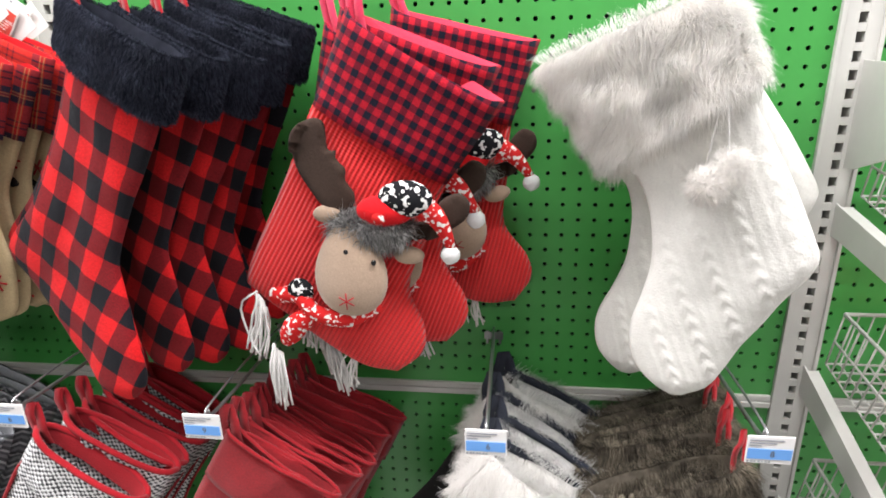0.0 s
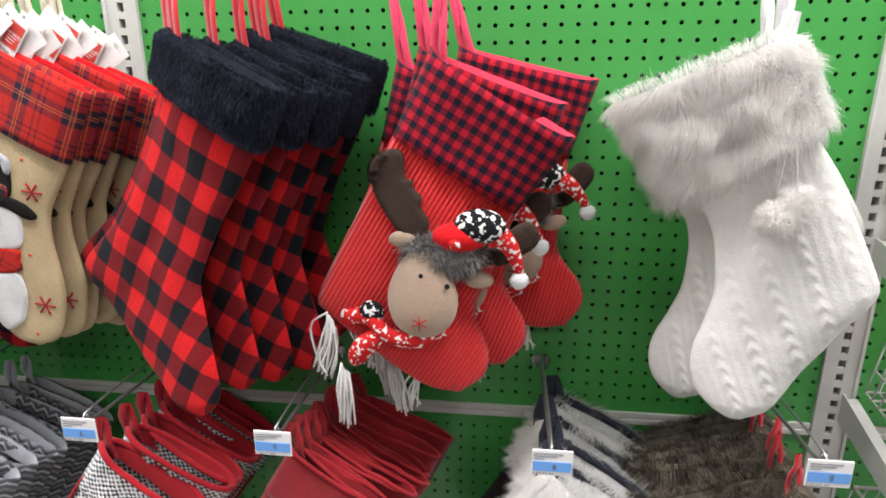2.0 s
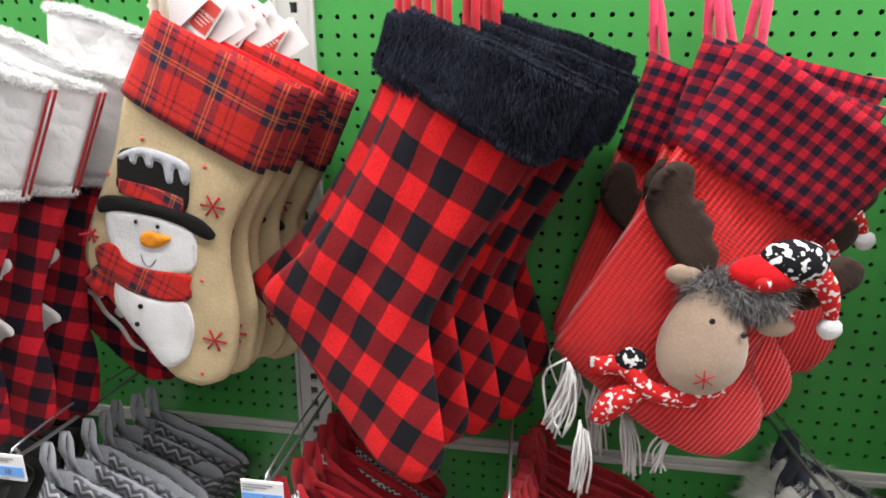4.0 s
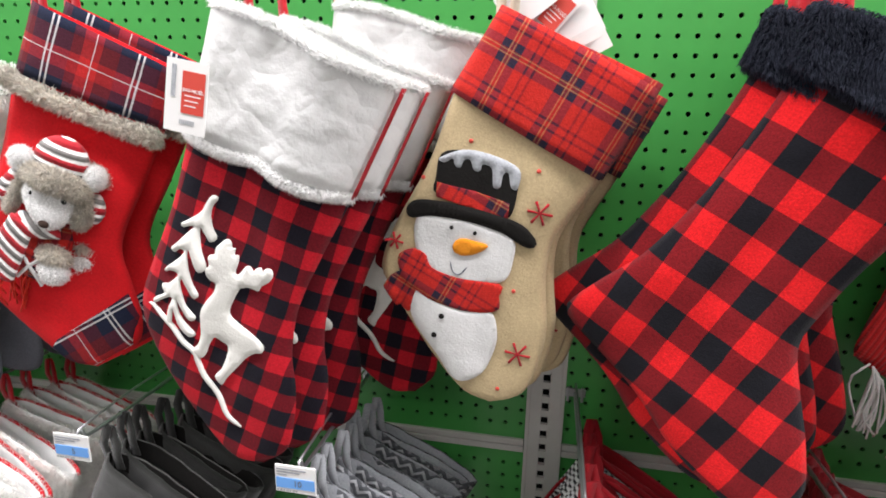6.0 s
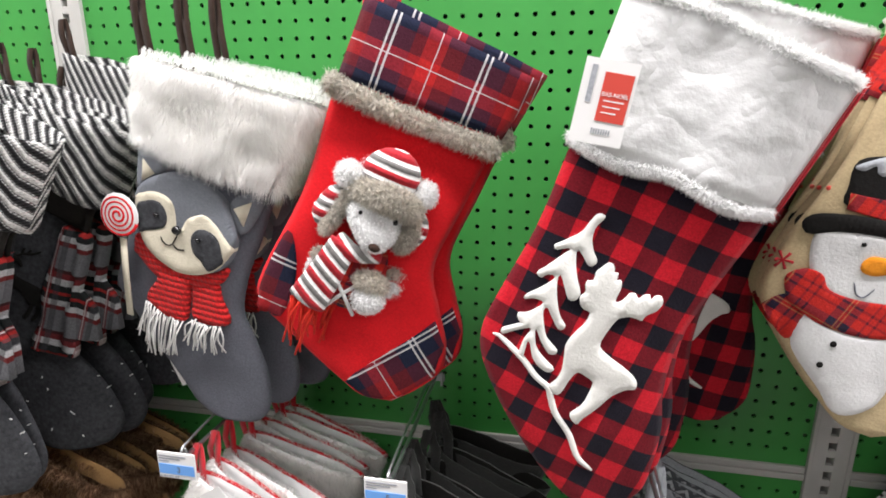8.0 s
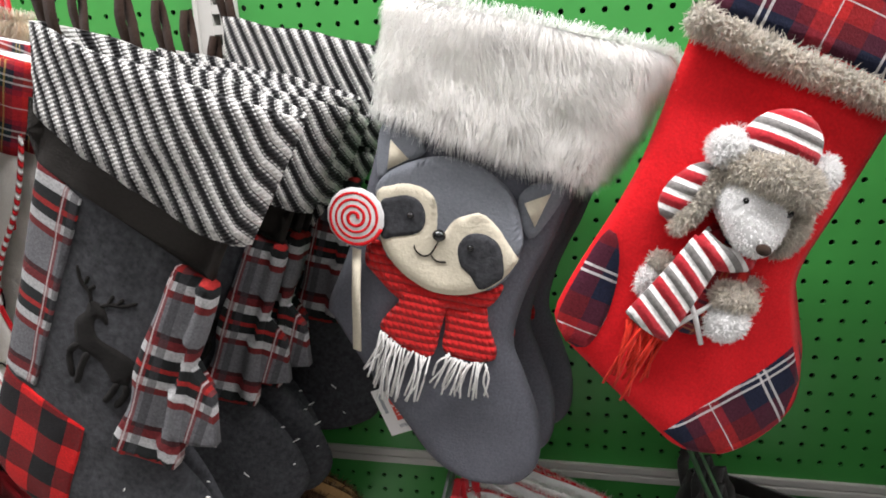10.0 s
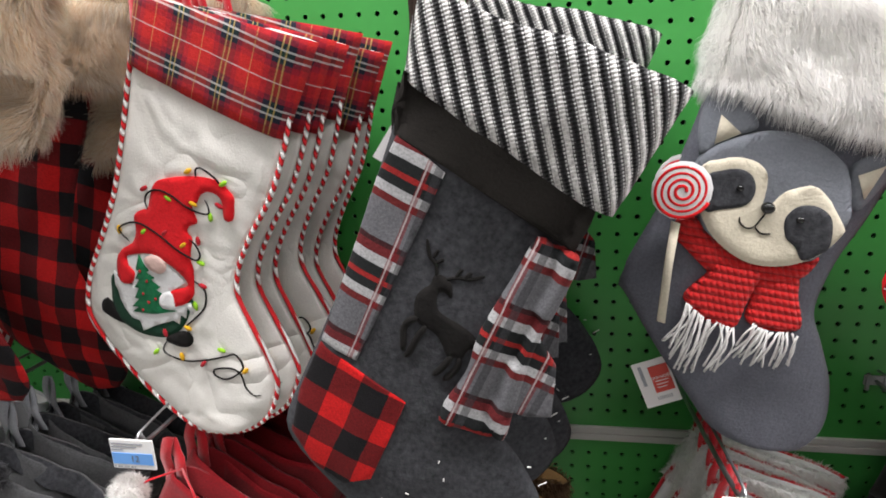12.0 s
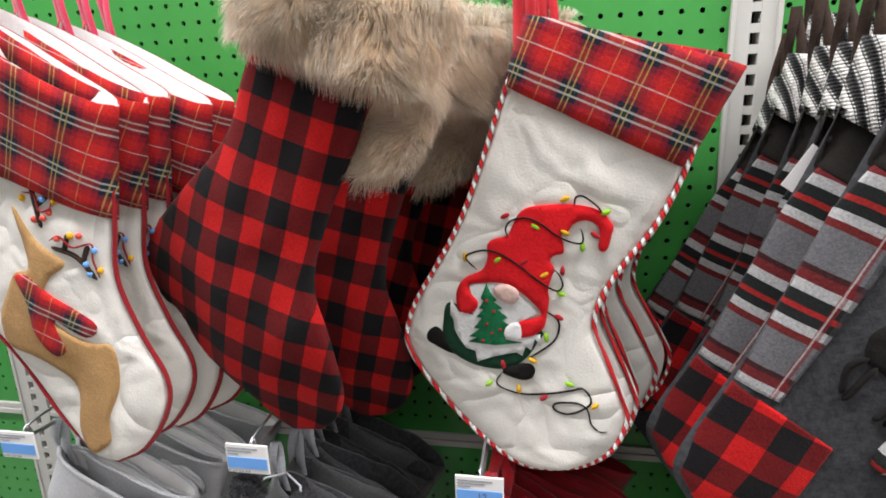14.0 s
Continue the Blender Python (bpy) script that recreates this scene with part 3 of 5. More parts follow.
# ---- stockings ----
def bend(x, z, seed, big):
    p = Vector((x * 11 + seed * 7.3, z * 7, seed * 1.7))
    q = Vector((x * 34 + z * 12, z * 22 - x * 10, seed * 2.9))
    return big * noise.noise(p) + big * 0.35 * noise.noise(q)


def sock_mesh(left, right, th, seed, nu=18, nt=44, big=0.005, relief=None, bow=None):
    """A padded sleeve between two seam lines that meet at the toe. Returns vertices and faces."""
    a, b = smooth_line(left, nt), smooth_line(right, nt)
    b[-1] = a[-1]
    us = np.linspace(-1, 1, nu + 1)
    ring = [(u, -1) for u in us] + [(u, 1) for u in us[-2:0:-1]]
    verts, faces, n = [], [], len(ring)
    for i in range(nt):
        tt = i / (nt - 1)
        width = float(np.linalg.norm(b[i] - a[i]))
        fat = min(th, 0.16 * width + 0.001)
        for u, side in ring:
            s = (u + 1) / 2
            q = a[i] * (1 - s) + b[i] * s
            prof = max(0.0, 1 - abs(u) ** 2.6) ** 0.6
            y = side * fat * prof + bend(q[0], q[1], seed, big) * (0.25 + 0.75 * prof)
            if relief and side < 0:
                y -= relief(q[0], q[1]) * prof
            verts.append((q[0], y + (bow(q[0], q[1]) if bow else 0.0), q[1]))
    for i in range(nt - 1):
        for k in range(n):
            j = (k + 1) % n
            faces.append((i * n + k, (i + 1) * n + k, (i + 1) * n + j, i * n + j))
    return verts, faces


def cuff_mesh(c, th, seed, nu=20, nt=10, big=0.004, gape=0.0, sag=0.0):
    """A folded band round the leg's top: outer wall, rim and the upper inside. c: top left, top right, low right, low left."""
    tl, tr, br, bl = (np.array(p, float) for p in c)
    us = np.linspace(-1, 1, nu + 1)
    ring = [(u, -1) for u in us] + [(u, 1) for u in us[-2:0:-1]]
    rows = [(0.0, -0.006)] + [(s, 0.0) for s in np.linspace(0, 1, nt)] + [(1.0, -0.003), (0.96, -0.005), (0.72, -0.006)]
    n, verts, faces = len(ring), [], []
    for s, inset in rows:
        lo, hi = bl * (1 - s) + tl * s, br * (1 - s) + tr * s
        for u, side in ring:
            w = (u + 1) / 2
            q = lo * (1 - w) + hi * w
            q = q + np.array([u * inset * 0.7, 0])
            prof = max(0.0, 1 - abs(u) ** 3.2) ** 0.55
            y = side * max(0.001, th + inset + gape * s) * prof + bend(q[0], q[1], seed, big) * (0.3 + 0.7 * prof)
            z = q[1] - (sag * s * prof if side < 0 else 0) + 0.35 * bend(q[0] * 1.5 + 3, 0.2 + s, seed, big)
            verts.append((q[0], y, z))
    for i in range(len(rows) - 1):
        for k in range(n):
            j = (k + 1) % n
            faces.append((i * n + k, i * n + j, (i + 1) * n + j, (i + 1) * n + k))
    inner = [i for i in range(len(faces)) if i >= (len(rows) - 3) * n]
    return verts, faces, inner


def mm(pairs):
    """'x,z x,z' in millimetres of the stocking's own pattern, as metres."""
    return [tuple(float(v) / 1000 for v in p.split(",")) for p in pairs.split()]


def ribbon_loop(parent, at, ang, height, mat, wide=0.008, seed=0):
    up = np.array([math.sin(radians(ang)), math.cos(radians(ang))])
    ac = np.array([up[1], -up[0]])
    rng = np.random.default_rng(seed)
    pieces = []
    for k, off in enumerate((-0.6 * wide, 0.6 * wide)):
        base = np.array(at) + ac * off
        pts = [base - up * 0.02, base + up * 0.02 + ac * rng.normal(0, 0.002), np.array(at) + up * height * 0.6 + ac * off * 0.7, np.array(at) + up * height + ac * 0.001 * (1 if k else -1)]
        ln = smooth_line(pts, 9)
        v, f = [], []
        for i, q in enumerate(ln):
            for sx, sy in ((-1, -1), (1, -1), (1, 1), (-1, 1)):
                w = q + ac * sx * wide / 2
                v.append((w[0], sy * 0.0007 + 0.003 * math.sin(i * 0.8 + k * 2), w[1]))
        for i in range(len(ln) - 1):
            for m4 in range(4):
                n4 = (m4 + 1) % 4
                f.append((4 * i + m4, 4 * i + n4, 4 * i + 4 + n4, 4 * i + 4 + m4))
        pieces.append((v, f))
    v, f = merge(pieces)
    return link("hanging_loop", v, f, mat, parent)


SURF = {}


def stocking(key, corner, left, right, body, cuff, lining="lining", loop="redribbon", ang=0.0, th=0.013, fur=None, loop_at=(0.008, -0.004), loop_h=0.10,
             seed=1, nu=22, nt=52, big=0.007, relief=None, gape=0.0, cuff_th=0.009, edge=None, rim=None, wide=0.010, cuff_big=0.004, bow=None, sag=0.0):
    """A stocking with its parts; x runs along its cuff, z up along its leg, the front looks to -y, and its hanging corner is the origin."""
    from mathutils.bvhtree import BVHTree
    thing = new("christmas_stocking")
    c, lf, rt = mm(corner), mm(left), mm(right)
    # the leg starts a little inside the cuff
    dl, dr = np.array(c[0]) - np.array(c[3]), np.array(c[1]) - np.array(c[2])
    lf = [tuple(np.array(c[3]) + dl * 0.3 + np.array([0.006, 0]))] + lf
    rt = [tuple(np.array(c[2]) + dr * 0.3 + np.array([-0.006, 0]))] + rt
    v, f = sock_mesh(lf, rt, th, seed, nu, nt, big, relief, bow)
    link("body", v, f, body, thing)
    tree = BVHTree.FromPolygons([Vector(q) for q in v], f)
    v, f, inner = cuff_mesh(c, th + cuff_th, seed, gape=gape, big=cuff_big, sag=sag)
    tree2 = BVHTree.FromPolygons([Vector(q) for q in v], f)
    cf = [g for i, g in enumerate(f) if i not in set(inner)]
    lin = [g for i, g in enumerate(f) if i in set(inner)]
    if fur:
        up = np.array([math.sin(radians(ang)), 0, math.cos(radians(ang))])
        pv, pf = pile(v, [g for i, g in enumerate(f) if i < len(f) - 2 * 40], fur[0], fur[1], tuple(-up * fur[2]), fur[3], seed)
        v2, f2 = merge([(v, cf), (pv, pf)])
        back = fur[4] if len(fur) > 4 else cuff
        link("cuff", v2, f2, None, thing, "", True, [back, cuff], [0] * len(cf) + [1] * len(pf))
    else:
        link("cuff", v, cf, cuff, thing)
    link("lining", v, lin, lining, thing)
    if loop:
        ribbon_loop(thing, loop_at, ang, loop_h, loop, wide, seed)
    if edge:
        for line in (lf, rt):
            v, f = tube([(q[0], -0.002, q[1]) for q in smooth_line(line, 60)], 0.0028, 6)
            link("piping", v, f, edge, thing)
    if rim:
        tl, tr = np.array(c[0]), np.array(c[1])
        for side in (rim[2] if len(rim) > 2 else (-1, 1)):
            path = [(tl[0] * (1 - w) + tr[0] * w, side * (th + cuff_th + gape) * max(0.0, 1 - abs(2 * w - 1) ** 3.2) ** 0.55 + bend(tl[0] * (1 - w) + tr[0] * w, 0, seed, 0.004), tl[1] * (1 - w) + tr[1] * w + 0.35 * bend(tl[0] * (1 - w) * 1.5 + tr[0] * w * 1.5 + 3, 1.2, seed, 0.004)) for w in np.linspace(0, 1, 24)]
            v, f = tube(path, rim[1], 8)
            link("rim_binding", v, f, rim[0], thing)
    SURF[key] = (tree, tree2)
    return thing


def on_surface(key, x, z, which=0, fall=-0.012):
    hit = SURF[key][which].ray_cast(Vector((x, -0.5, z)), Vector((0, 1, 0)))
    return hit[0].y if hit[0] is not None else fall


from mathutils.geometry import delaunay_2d_cdt


def applique(name, key, parent, outline, mat, lift=0.0005, thick=0.0018, rounded=True, which=0, n=None, label="", puff=0.0):
    """A cloth shape sewn on the front: follows the surface below it, with its own thickness."""
    pts = outline if not isinstance(outline, str) else mm(outline)
    if rounded:
        pts = smooth_line(pts, n or max(24, 5 * len(pts)), True)
    bm = bmesh.new()
    turn = sum(pts[i - 1][0] * p[1] - p[0] * pts[i - 1][1] for i, p in enumerate(pts))
    flat = [Vector((p[0], p[1])) for p in (pts if turn > 0 else pts[::-1])]
    corners, _, tris, *_ = delaunay_2d_cdt(flat, [], [list(range(len(flat)))], 1, 1e-6)
    vs = [bm.verts.new((p.x, 0, p.y)) for p in corners]
    for g in tris:
        bm.faces.new([vs[i] for i in g])
    for _ in range(5):
        long = [e for e in bm.edges if e.calc_length() > 0.009 and not e.is_boundary]
        if not long:
            break
        bmesh.ops.subdivide_edges(bm, edges=long, cuts=1)
        bmesh.ops.triangulate(bm, faces=[g for g in bm.faces if len(g.verts) > 3])
    rim = {w for e in bm.edges if e.is_boundary for w in e.verts}
    for w in bm.verts:
        w.co.y = on_surface(key, w.co.x, w.co.z, which) - lift - thick * (0.75 if w in rim else 1.0) - (puff if w not in rim else 0)
    ring = [e for e in bm.edges if e.is_boundary]
    new_geo = bmesh.ops.extrude_edge_only(bm, edges=ring)["geom"]
    for w in new_geo:
        if isinstance(w, bmesh.types.BMVert):
            w.co.y += thick + lift + 0.002
    bmesh.ops.recalc_face_normals(bm, faces=bm.faces)
    me = bpy.data.meshes.new(name)
    bm.to_mesh(me), bm.free()
    me.materials.append(M[mat])
    me.polygons.foreach_set("use_smooth", [True] * len(me.polygons))
    ob = new(name, me)
    ob.parent = parent
    if label:
        tagged(ob, label)
    return ob


def stroke(name, key, parent, line, r, mat, which=0, lift=0.0, label="", n=None, taper=False):
    """A stitched or padded line laid on the front."""
    pts = mm(line) if isinstance(line, str) else line
    ln = smooth_line(pts, n or max(14, 6 * len(pts)))
    rr = r * (1 - np.abs(np.linspace(-1, 1, len(ln))) ** 7) ** 0.5 + 0.0002
    rr[0] = rr[-1] = r * 0.35
    v, f = tube([(q[0], on_surface(key, q[0], q[1], which) - lift, q[1]) for q in ln], rr, 6)
    return link(name, v, f, mat, parent, label)


def rack(thing, label, group, at, yaw, ang, count, back, jitter=(0.006, 2.0, 3.0), seed=0, front_th=0.013, drift=0.004):
    """Hangs a stocking and its repeats one behind another on a hook that comes out of the wall."""
    rng = np.random.default_rng(seed)
    x, y, z = at
    tagged(thing, label, "stocking", group)
    thing.matrix_world = pose(x, y + front_th, z, 0, -ang, yaw)
    made = []
    for k in range(1, count):
        yy = y + front_th + (back - y - front_th) * k / max(1, count - 1)
        made.append(copy_thing(thing, pose(x + rng.normal(0, jitter[0]) + drift * k, yy, z + rng.normal(0, 0.004) - 0.002 * k, rng.normal(0, 0.6), -(ang + rng.normal(0, jitter[1]) + 0.8 * k), yaw + rng.normal(0, jitter[2]))))
    return made

# white cable-knit pair: thick plaits run down the leg
def cables(x, z):
    p = 0.041
    c = (x + 0.012) / p
    d = (c - round(c)) * p
    lane = round(c)
    ph = z * 2 * math.pi / 0.020 + lane
    plait = max(0.0, 1 - (d / 0.0085) ** 2) * (0.62 + 0.38 * math.sin(ph + abs(d) * 420))
    side = 0.45 * max(0.0, 1 - ((abs(d) - 0.0145) / 0.003) ** 2)
    return 0.0020 * plait + 0.0010 * side


UPPER = 1.80


def upper_hook(x, length=0.25):
    hook(x, UPPER, length)


white = stocking("white", "12,-6 214,-14 213,-114 47,-140", "59,-145 69,-171 69,-203 61,-236 49,-268 28,-299 3,-331 -9,-359 -11,-390 -2,-415 12,-434 24,-439", "201,-117 206,-175 211,-225 213,-290 212,-309 206,-321 188,-336 165,-350 139,-371 109,-393 83,-417 58,-435 24,-439",
                 "white_knit", "greyfur", "lining", "lining", 23.9, 0.014, (34000, 0.026, 1.0, 0.00032), (0.190, -0.03), 0.10, 3, 70, 150, 0.004, cables, cuff_th=0.012)
rack(white, "white cable-knit stocking with a silver-grey fur cuff", "white stockings", (0.75, -0.2, 1.598), -16.7, 23.9, 1, -0.1)
copy_thing(white, pose(0.775, -0.125, 1.592, 0, -14, -5))
copy_thing(white, pose(0.800, -0.085, 1.588, 0, -31, 0))
upper_hook(0.93)

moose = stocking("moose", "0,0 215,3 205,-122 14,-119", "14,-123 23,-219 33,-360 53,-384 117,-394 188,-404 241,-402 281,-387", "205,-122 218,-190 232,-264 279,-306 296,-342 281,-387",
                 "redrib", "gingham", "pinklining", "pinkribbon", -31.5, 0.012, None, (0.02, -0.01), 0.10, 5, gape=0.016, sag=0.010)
navy = stocking("navy", "0,0 197,14 198,-62 12,-56", "24,-64 27,-151 23,-209 12,-277 -10,-332 -25,-378 -10,-392 15,-398 93,-416 158,-443 219,-453 256,-448 268,-439", "189,-69 187,-112 180,-179 179,-238 184,-272 209,-305 243,-344 274,-387 278,-415 268,-439",
                "check", "navyfur", "navyfur", "redribbon", -27.5, 0.013, (46000, 0.0085, 1.5, 0.0004), (0.02, -0.01), 0.11, 7, big=0.010, cuff_th=0.014, cuff_big=0.010)
snow = stocking("snow", "0,0 184,4 183,-104 -6,-100", "0,-103 11,-177 11,-259 17,-307 31,-328 72,-352 130,-383 181,-403 219,-399", "180,-103 177,-151 177,-188 189,-220 206,-248 228,-283 242,-325 245,-367 219,-399",
                "beige", "tart_snow", "redfelt", "cream", -28.1, 0.010, seed=11, big=0.004, cuff_th=0.005)
deer = stocking("deer", "0,0 221,-5 210,-134 7,-138", "11,-140 14,-228 7,-305 5,-357 21,-394 71,-444 134,-490 180,-510 218,-502", "210,-134 201,-206 195,-281 206,-340 224,-380 236,-424 240,-467 218,-502",
                "check_s", "fleece", "lining", "redribbon", -21.3, 0.013, None, seed=13, cuff_th=0.010, cuff_big=0.012)
sheep = stocking("sheep", "0,0 203,-7 192,-80 0,-86", "1,-100 7,-214 -6,-325 1,-363 50,-390 130,-425 160,-434 197,-427", "187,-95 183,-164 179,-244 205,-291 232,-333 236,-375 197,-427",
                 "redfelt", "tart_sheep", "redfelt", "redribbon", -22.8, 0.011, seed=17, cuff_th=0.005)
raccoon = stocking("raccoon", "0,0 240,12 209,-99 11,-90", "18,-108 17,-176 14,-233 6,-296 19,-311 68,-356 118,-397 159,-426 212,-429", "202,-121 197,-168 190,-217 193,-266 215,-298 242,-338 256,-383 246,-414 212,-429",
                   "greyfelt", "whitefur", "brown", "brown", -18.1, 0.012, (42000, 0.020, 1.3, 0.00036), seed=19, cuff_th=0.012)
striped = stocking("striped", "0,0 232,18 222,-100 14,-62", "18,-68 24,-168 28,-252 28,-321 26,-411 42,-439 81,-462 127,-483 187,-505 247,-494", "206,-84 196,-137 202,-202 204,-289 214,-324 256,-350 292,-381 311,-415 296,-461 247,-494",
                   "char", "stripes", "stripes", "brown", -24.9, 0.013, loop_h=0.055, seed=23, cuff_th=0.024, gape=0.008, cuff_big=0.012)
gnome = stocking("gnome", "4,2 209,30 205,-70 11,-65", "17,-86 21,-139 24,-209 19,-267 12,-323 15,-361 25,-380 53,-400 104,-424 156,-442 202,-447 234,-433", "205,-72 206,-128 196,-183 193,-226 202,-256 230,-283 264,-315 278,-337 279,-377 261,-410 234,-433",
                 "canvas", "tart_gnome", "lining", "redribbon", -23.8, 0.011, seed=29, big=0.005, cuff_th=0.006, gape=0.004, edge="candy")
furcheck = stocking("furcheck", "12,14 210,40 206,-50 20,-40", "24,-60 20,-88 17,-135 2,-172 -34,-226 -84,-305 -114,-358 -117,-376 -96,-394 -28,-413 26,-434 81,-453 117,-480 150,-494 188,-478", "165,-64 159,-111 153,-153 149,-197 148,-241 156,-277 179,-315 202,-365 211,-398 208,-440 188,-478",
                    "check_f", "beigefur", "beigefur", "redribbon", -19.4, 0.013, (46000, 0.026, 0.8, 0.00045), seed=31, big=0.012, cuff_th=0.016, cuff_big=0.012,
                    bow=lambda x, z: 0.21 * (0.05 - x + math.hypot(0.05 - x, 0.03)) + 0.20 * (-0.33 - z + math.hypot(-0.33 - z, 0.04)) - 0.004)
reindeer = stocking("reindeer", "0,0 225,-19 257,-134 2,-153", "6,-158 24,-254 59,-327 122,-333 182,-357 246,-401 300,-426 338,-425", "254,-139 274,-199 320,-249 364,-287 376,-329 366,-386 338,-425",
                    "canvas", "tart_gnome", "lining", "pinkribbon", -26.3, 0.011, seed=37, cuff_th=0.006, gape=0.010, edge="wine", sag=0.008)

# ---- sewn-on decoration ----
def pts(s):
    return mm(s)


def rosette(key, thing, at, r, mat, arms=3):
    """A small stitched star of crossing bars, one part."""
    pieces = []
    for k in range(arms):
        g = math.pi * k / arms + 0.3
        c, s = math.cos(g) * r, math.sin(g) * r
        ln = [(at[0] + c * w, on_surface(key, at[0] + c * w, at[1] + s * w) - 0.0006, at[1] + s * w) for w in np.linspace(-1, 1, 5)]
        pieces.append(tube(ln, [0.0017, 0.0013, 0.0009, 0.0013, 0.0017], 6))
    v, f = merge(pieces)
    return link("stitched_star", v, f, mat, thing)


def dot(name, key, thing, at, r, mat, dome=0.5, which=0, off=0.0):
    y = on_surface(key, at[0], at[1], which) - off
    v, f = ball((at[0], y - 0.0005, at[1]), r, r * dome, r, 6, 10)
    return link(name, v, f, mat, thing)


def fringe(name, thing, top, bottom, count, r, mat, y, seed=0, sway=0.0025):
    """Yarn strands hanging from one edge line towards another."""
    rng = np.random.default_rng(seed)
    a, b = np.array(pts(top)), np.array(pts(bottom))
    pieces = []
    for k in range(count):
        s = k / max(1, count - 1)
        p = np.array([np.interp(s, np.linspace(0, 1, len(a)), a[:, j]) for j in (0, 1)])
        q = np.array([np.interp(s, np.linspace(0, 1, len(b)), b[:, j]) for j in (0, 1)]) + rng.normal(0, 0.004, 2)
        m1 = p * 0.6 + q * 0.4 + rng.normal(0, sway, 2)
        ln = smooth_line([(p[0], y + rng.normal(0, 0.002), p[1]), (m1[0], y - 0.004 + rng.normal(0, 0.003), m1[1]), (q[0], y + rng.normal(0, 0.003), q[1])], 8)
        pieces.append(tube(ln, r, 5))
    v, f = merge(pieces)
    return link(name, v, f, mat, thing)


class Plush:
    """Collects padded pieces into one sewn toy mesh."""

    def __init__(self):
        self.v, self.f, self.ids, self.mats = [], [], [], []

    def add(self, vf, mat):
        if mat not in self.mats:
            self.mats.append(mat)
        n = len(self.v)
        self.v += [tuple(q) for q in vf[0]]
        self.f += [tuple(i + n for i in g) for g in vf[1]]
        self.ids += [self.mats.index(mat)] * len(vf[1])
        return vf

    def done(self, name, parent, label, y0=-0.012, flat=0.6, grow=(1.0, 1.0), at=(0.0, 0.0), to=(0.0, 0.0)):
        """Sews the toy on, flattened against the cloth."""
        self.v = [((q[0] - at[0]) * grow[0] + to[0], y0 + (q[1] - y0) * flat if q[1] < y0 else q[1], (q[2] - at[1]) * grow[1] + to[1]) for q in self.v]
        return link(name, self.v, self.f, None, parent, label, True, self.mats, self.ids)


def card_tag(thing, x, y, z, wide=0.046, high=0.072, turn=0.0, face=True):
    """A hanging cardboard label: white card, red field, bars for its print."""
    tag = boxes("hang_tag", [(-wide / 2, -0.0004, -high / 2, wide / 2, 0.0004, high / 2)], "paper", thing, "white card label with a red field")
    tag.matrix_basis = pose(x, y, z, 0, turn, 0)
    if face:
        boxes("red_field", [(-wide * 0.10, -0.0010, -high * 0.22, wide * 0.44, -0.0005, high * 0.36)], "redcard", tag)
        boxes("brand_bar", [(-wide * 0.36, -0.0009, -high * 0.02, -wide * 0.26, -0.0005, high * 0.42)], "greytri", tag)
        lettering("words", "BAS-NOËL", 0.0052, "paper", tag, wide * 0.17, -0.0012, high * 0.10)
        boxes("print_bar", [(-wide * 0.02, -0.0012, high * (0.02 - 0.07 * k), wide * (0.36 - 0.05 * k), -0.0010, high * (0.035 - 0.07 * k)) for k in range(3)], "paper", tag)
        boxes("barcode", [(-wide * 0.12 + 0.0022 * k, -0.0009, -high * 0.38, -wide * 0.12 + 0.0022 * k + 0.0012, -0.0005, -high * 0.31) for k in range(8)], "greytri", tag)
    return tag


# snowman
applique("scarf_tail", "snow", snow, "34,-330 43,-309 60,-313 71,-316 77,-347 66,-348 45,-339", "tart_snow")
applique("snow_body", "snow", snow, "73,-312 104,-314 139,-304 160,-293 181,-315 189,-342 189,-369 168,-394 135,-379 82,-351", "whitefelt", puff=0.001)
applique("snow_face", "snow", snow, "30,-240 57,-221 105,-206 137,-205 149,-224 153,-253 120,-279 75,-288 48,-275", "whitefelt", puff=0.001)
applique("neck_scarf", "snow", snow, "33,-290 44,-276 60,-273 75,-283 108,-277 152,-259 158,-272 165,-287 138,-306 93,-318 55,-314 40,-304", "tart_snow", 0.0022)
applique("hat_crown", "snow", snow, "20,-163 45,-145 76,-136 100,-135 113,-155 120,-187 89,-191 37,-205 27,-189", "black")
applique("hat_snow", "snow", snow, "20,-169 40,-147 71,-136 103,-135 112,-154 105,-156 95,-144 91,-149 95,-162 88,-165 77,-149 66,-150 67,-158 60,-160 52,-153 46,-156 46,-166 39,-166 34,-161 28,-170", "greytri", 0.0022, 0.001)
applique("hat_band", "snow", snow, "31,-193 73,-180 113,-172 120,-188 78,-199 38,-208", "tart_snow", 0.0022, 0.001, False)
applique("hat_brim", "snow", snow, "14,-238 20,-224 50,-208 96,-193 136,-186 160,-194 161,-203 148,-206 121,-205 82,-214 46,-229 24,-245", "black", 0.0022, 0.002)
applique("carrot_nose", "snow", snow, "82,-245 86,-235 102,-229 117,-226 110,-241 98,-251 87,-252", "orange", 0.0038, 0.002)
for p in pts("71,-229 97,-221"):
    dot("eye", "snow", snow, (p[0], p[1]), 0.0024, "black", 0.8, off=0.0038)
for p in pts("113,-329 117,-355"):
    dot("button", "snow", snow, (p[0], p[1]), 0.0034, "black", 0.7, off=0.0034)
stroke("smile", "snow", snow, "89,-265 98,-274 106,-273 109,-261", 0.0006, "ink", lift=0.0035)
for p, r in zip(pts("147,-165 21,-280 213,-323"), (0.014, 0.010, 0.015)):
    rosette("snow", snow, p, r, "satinred")
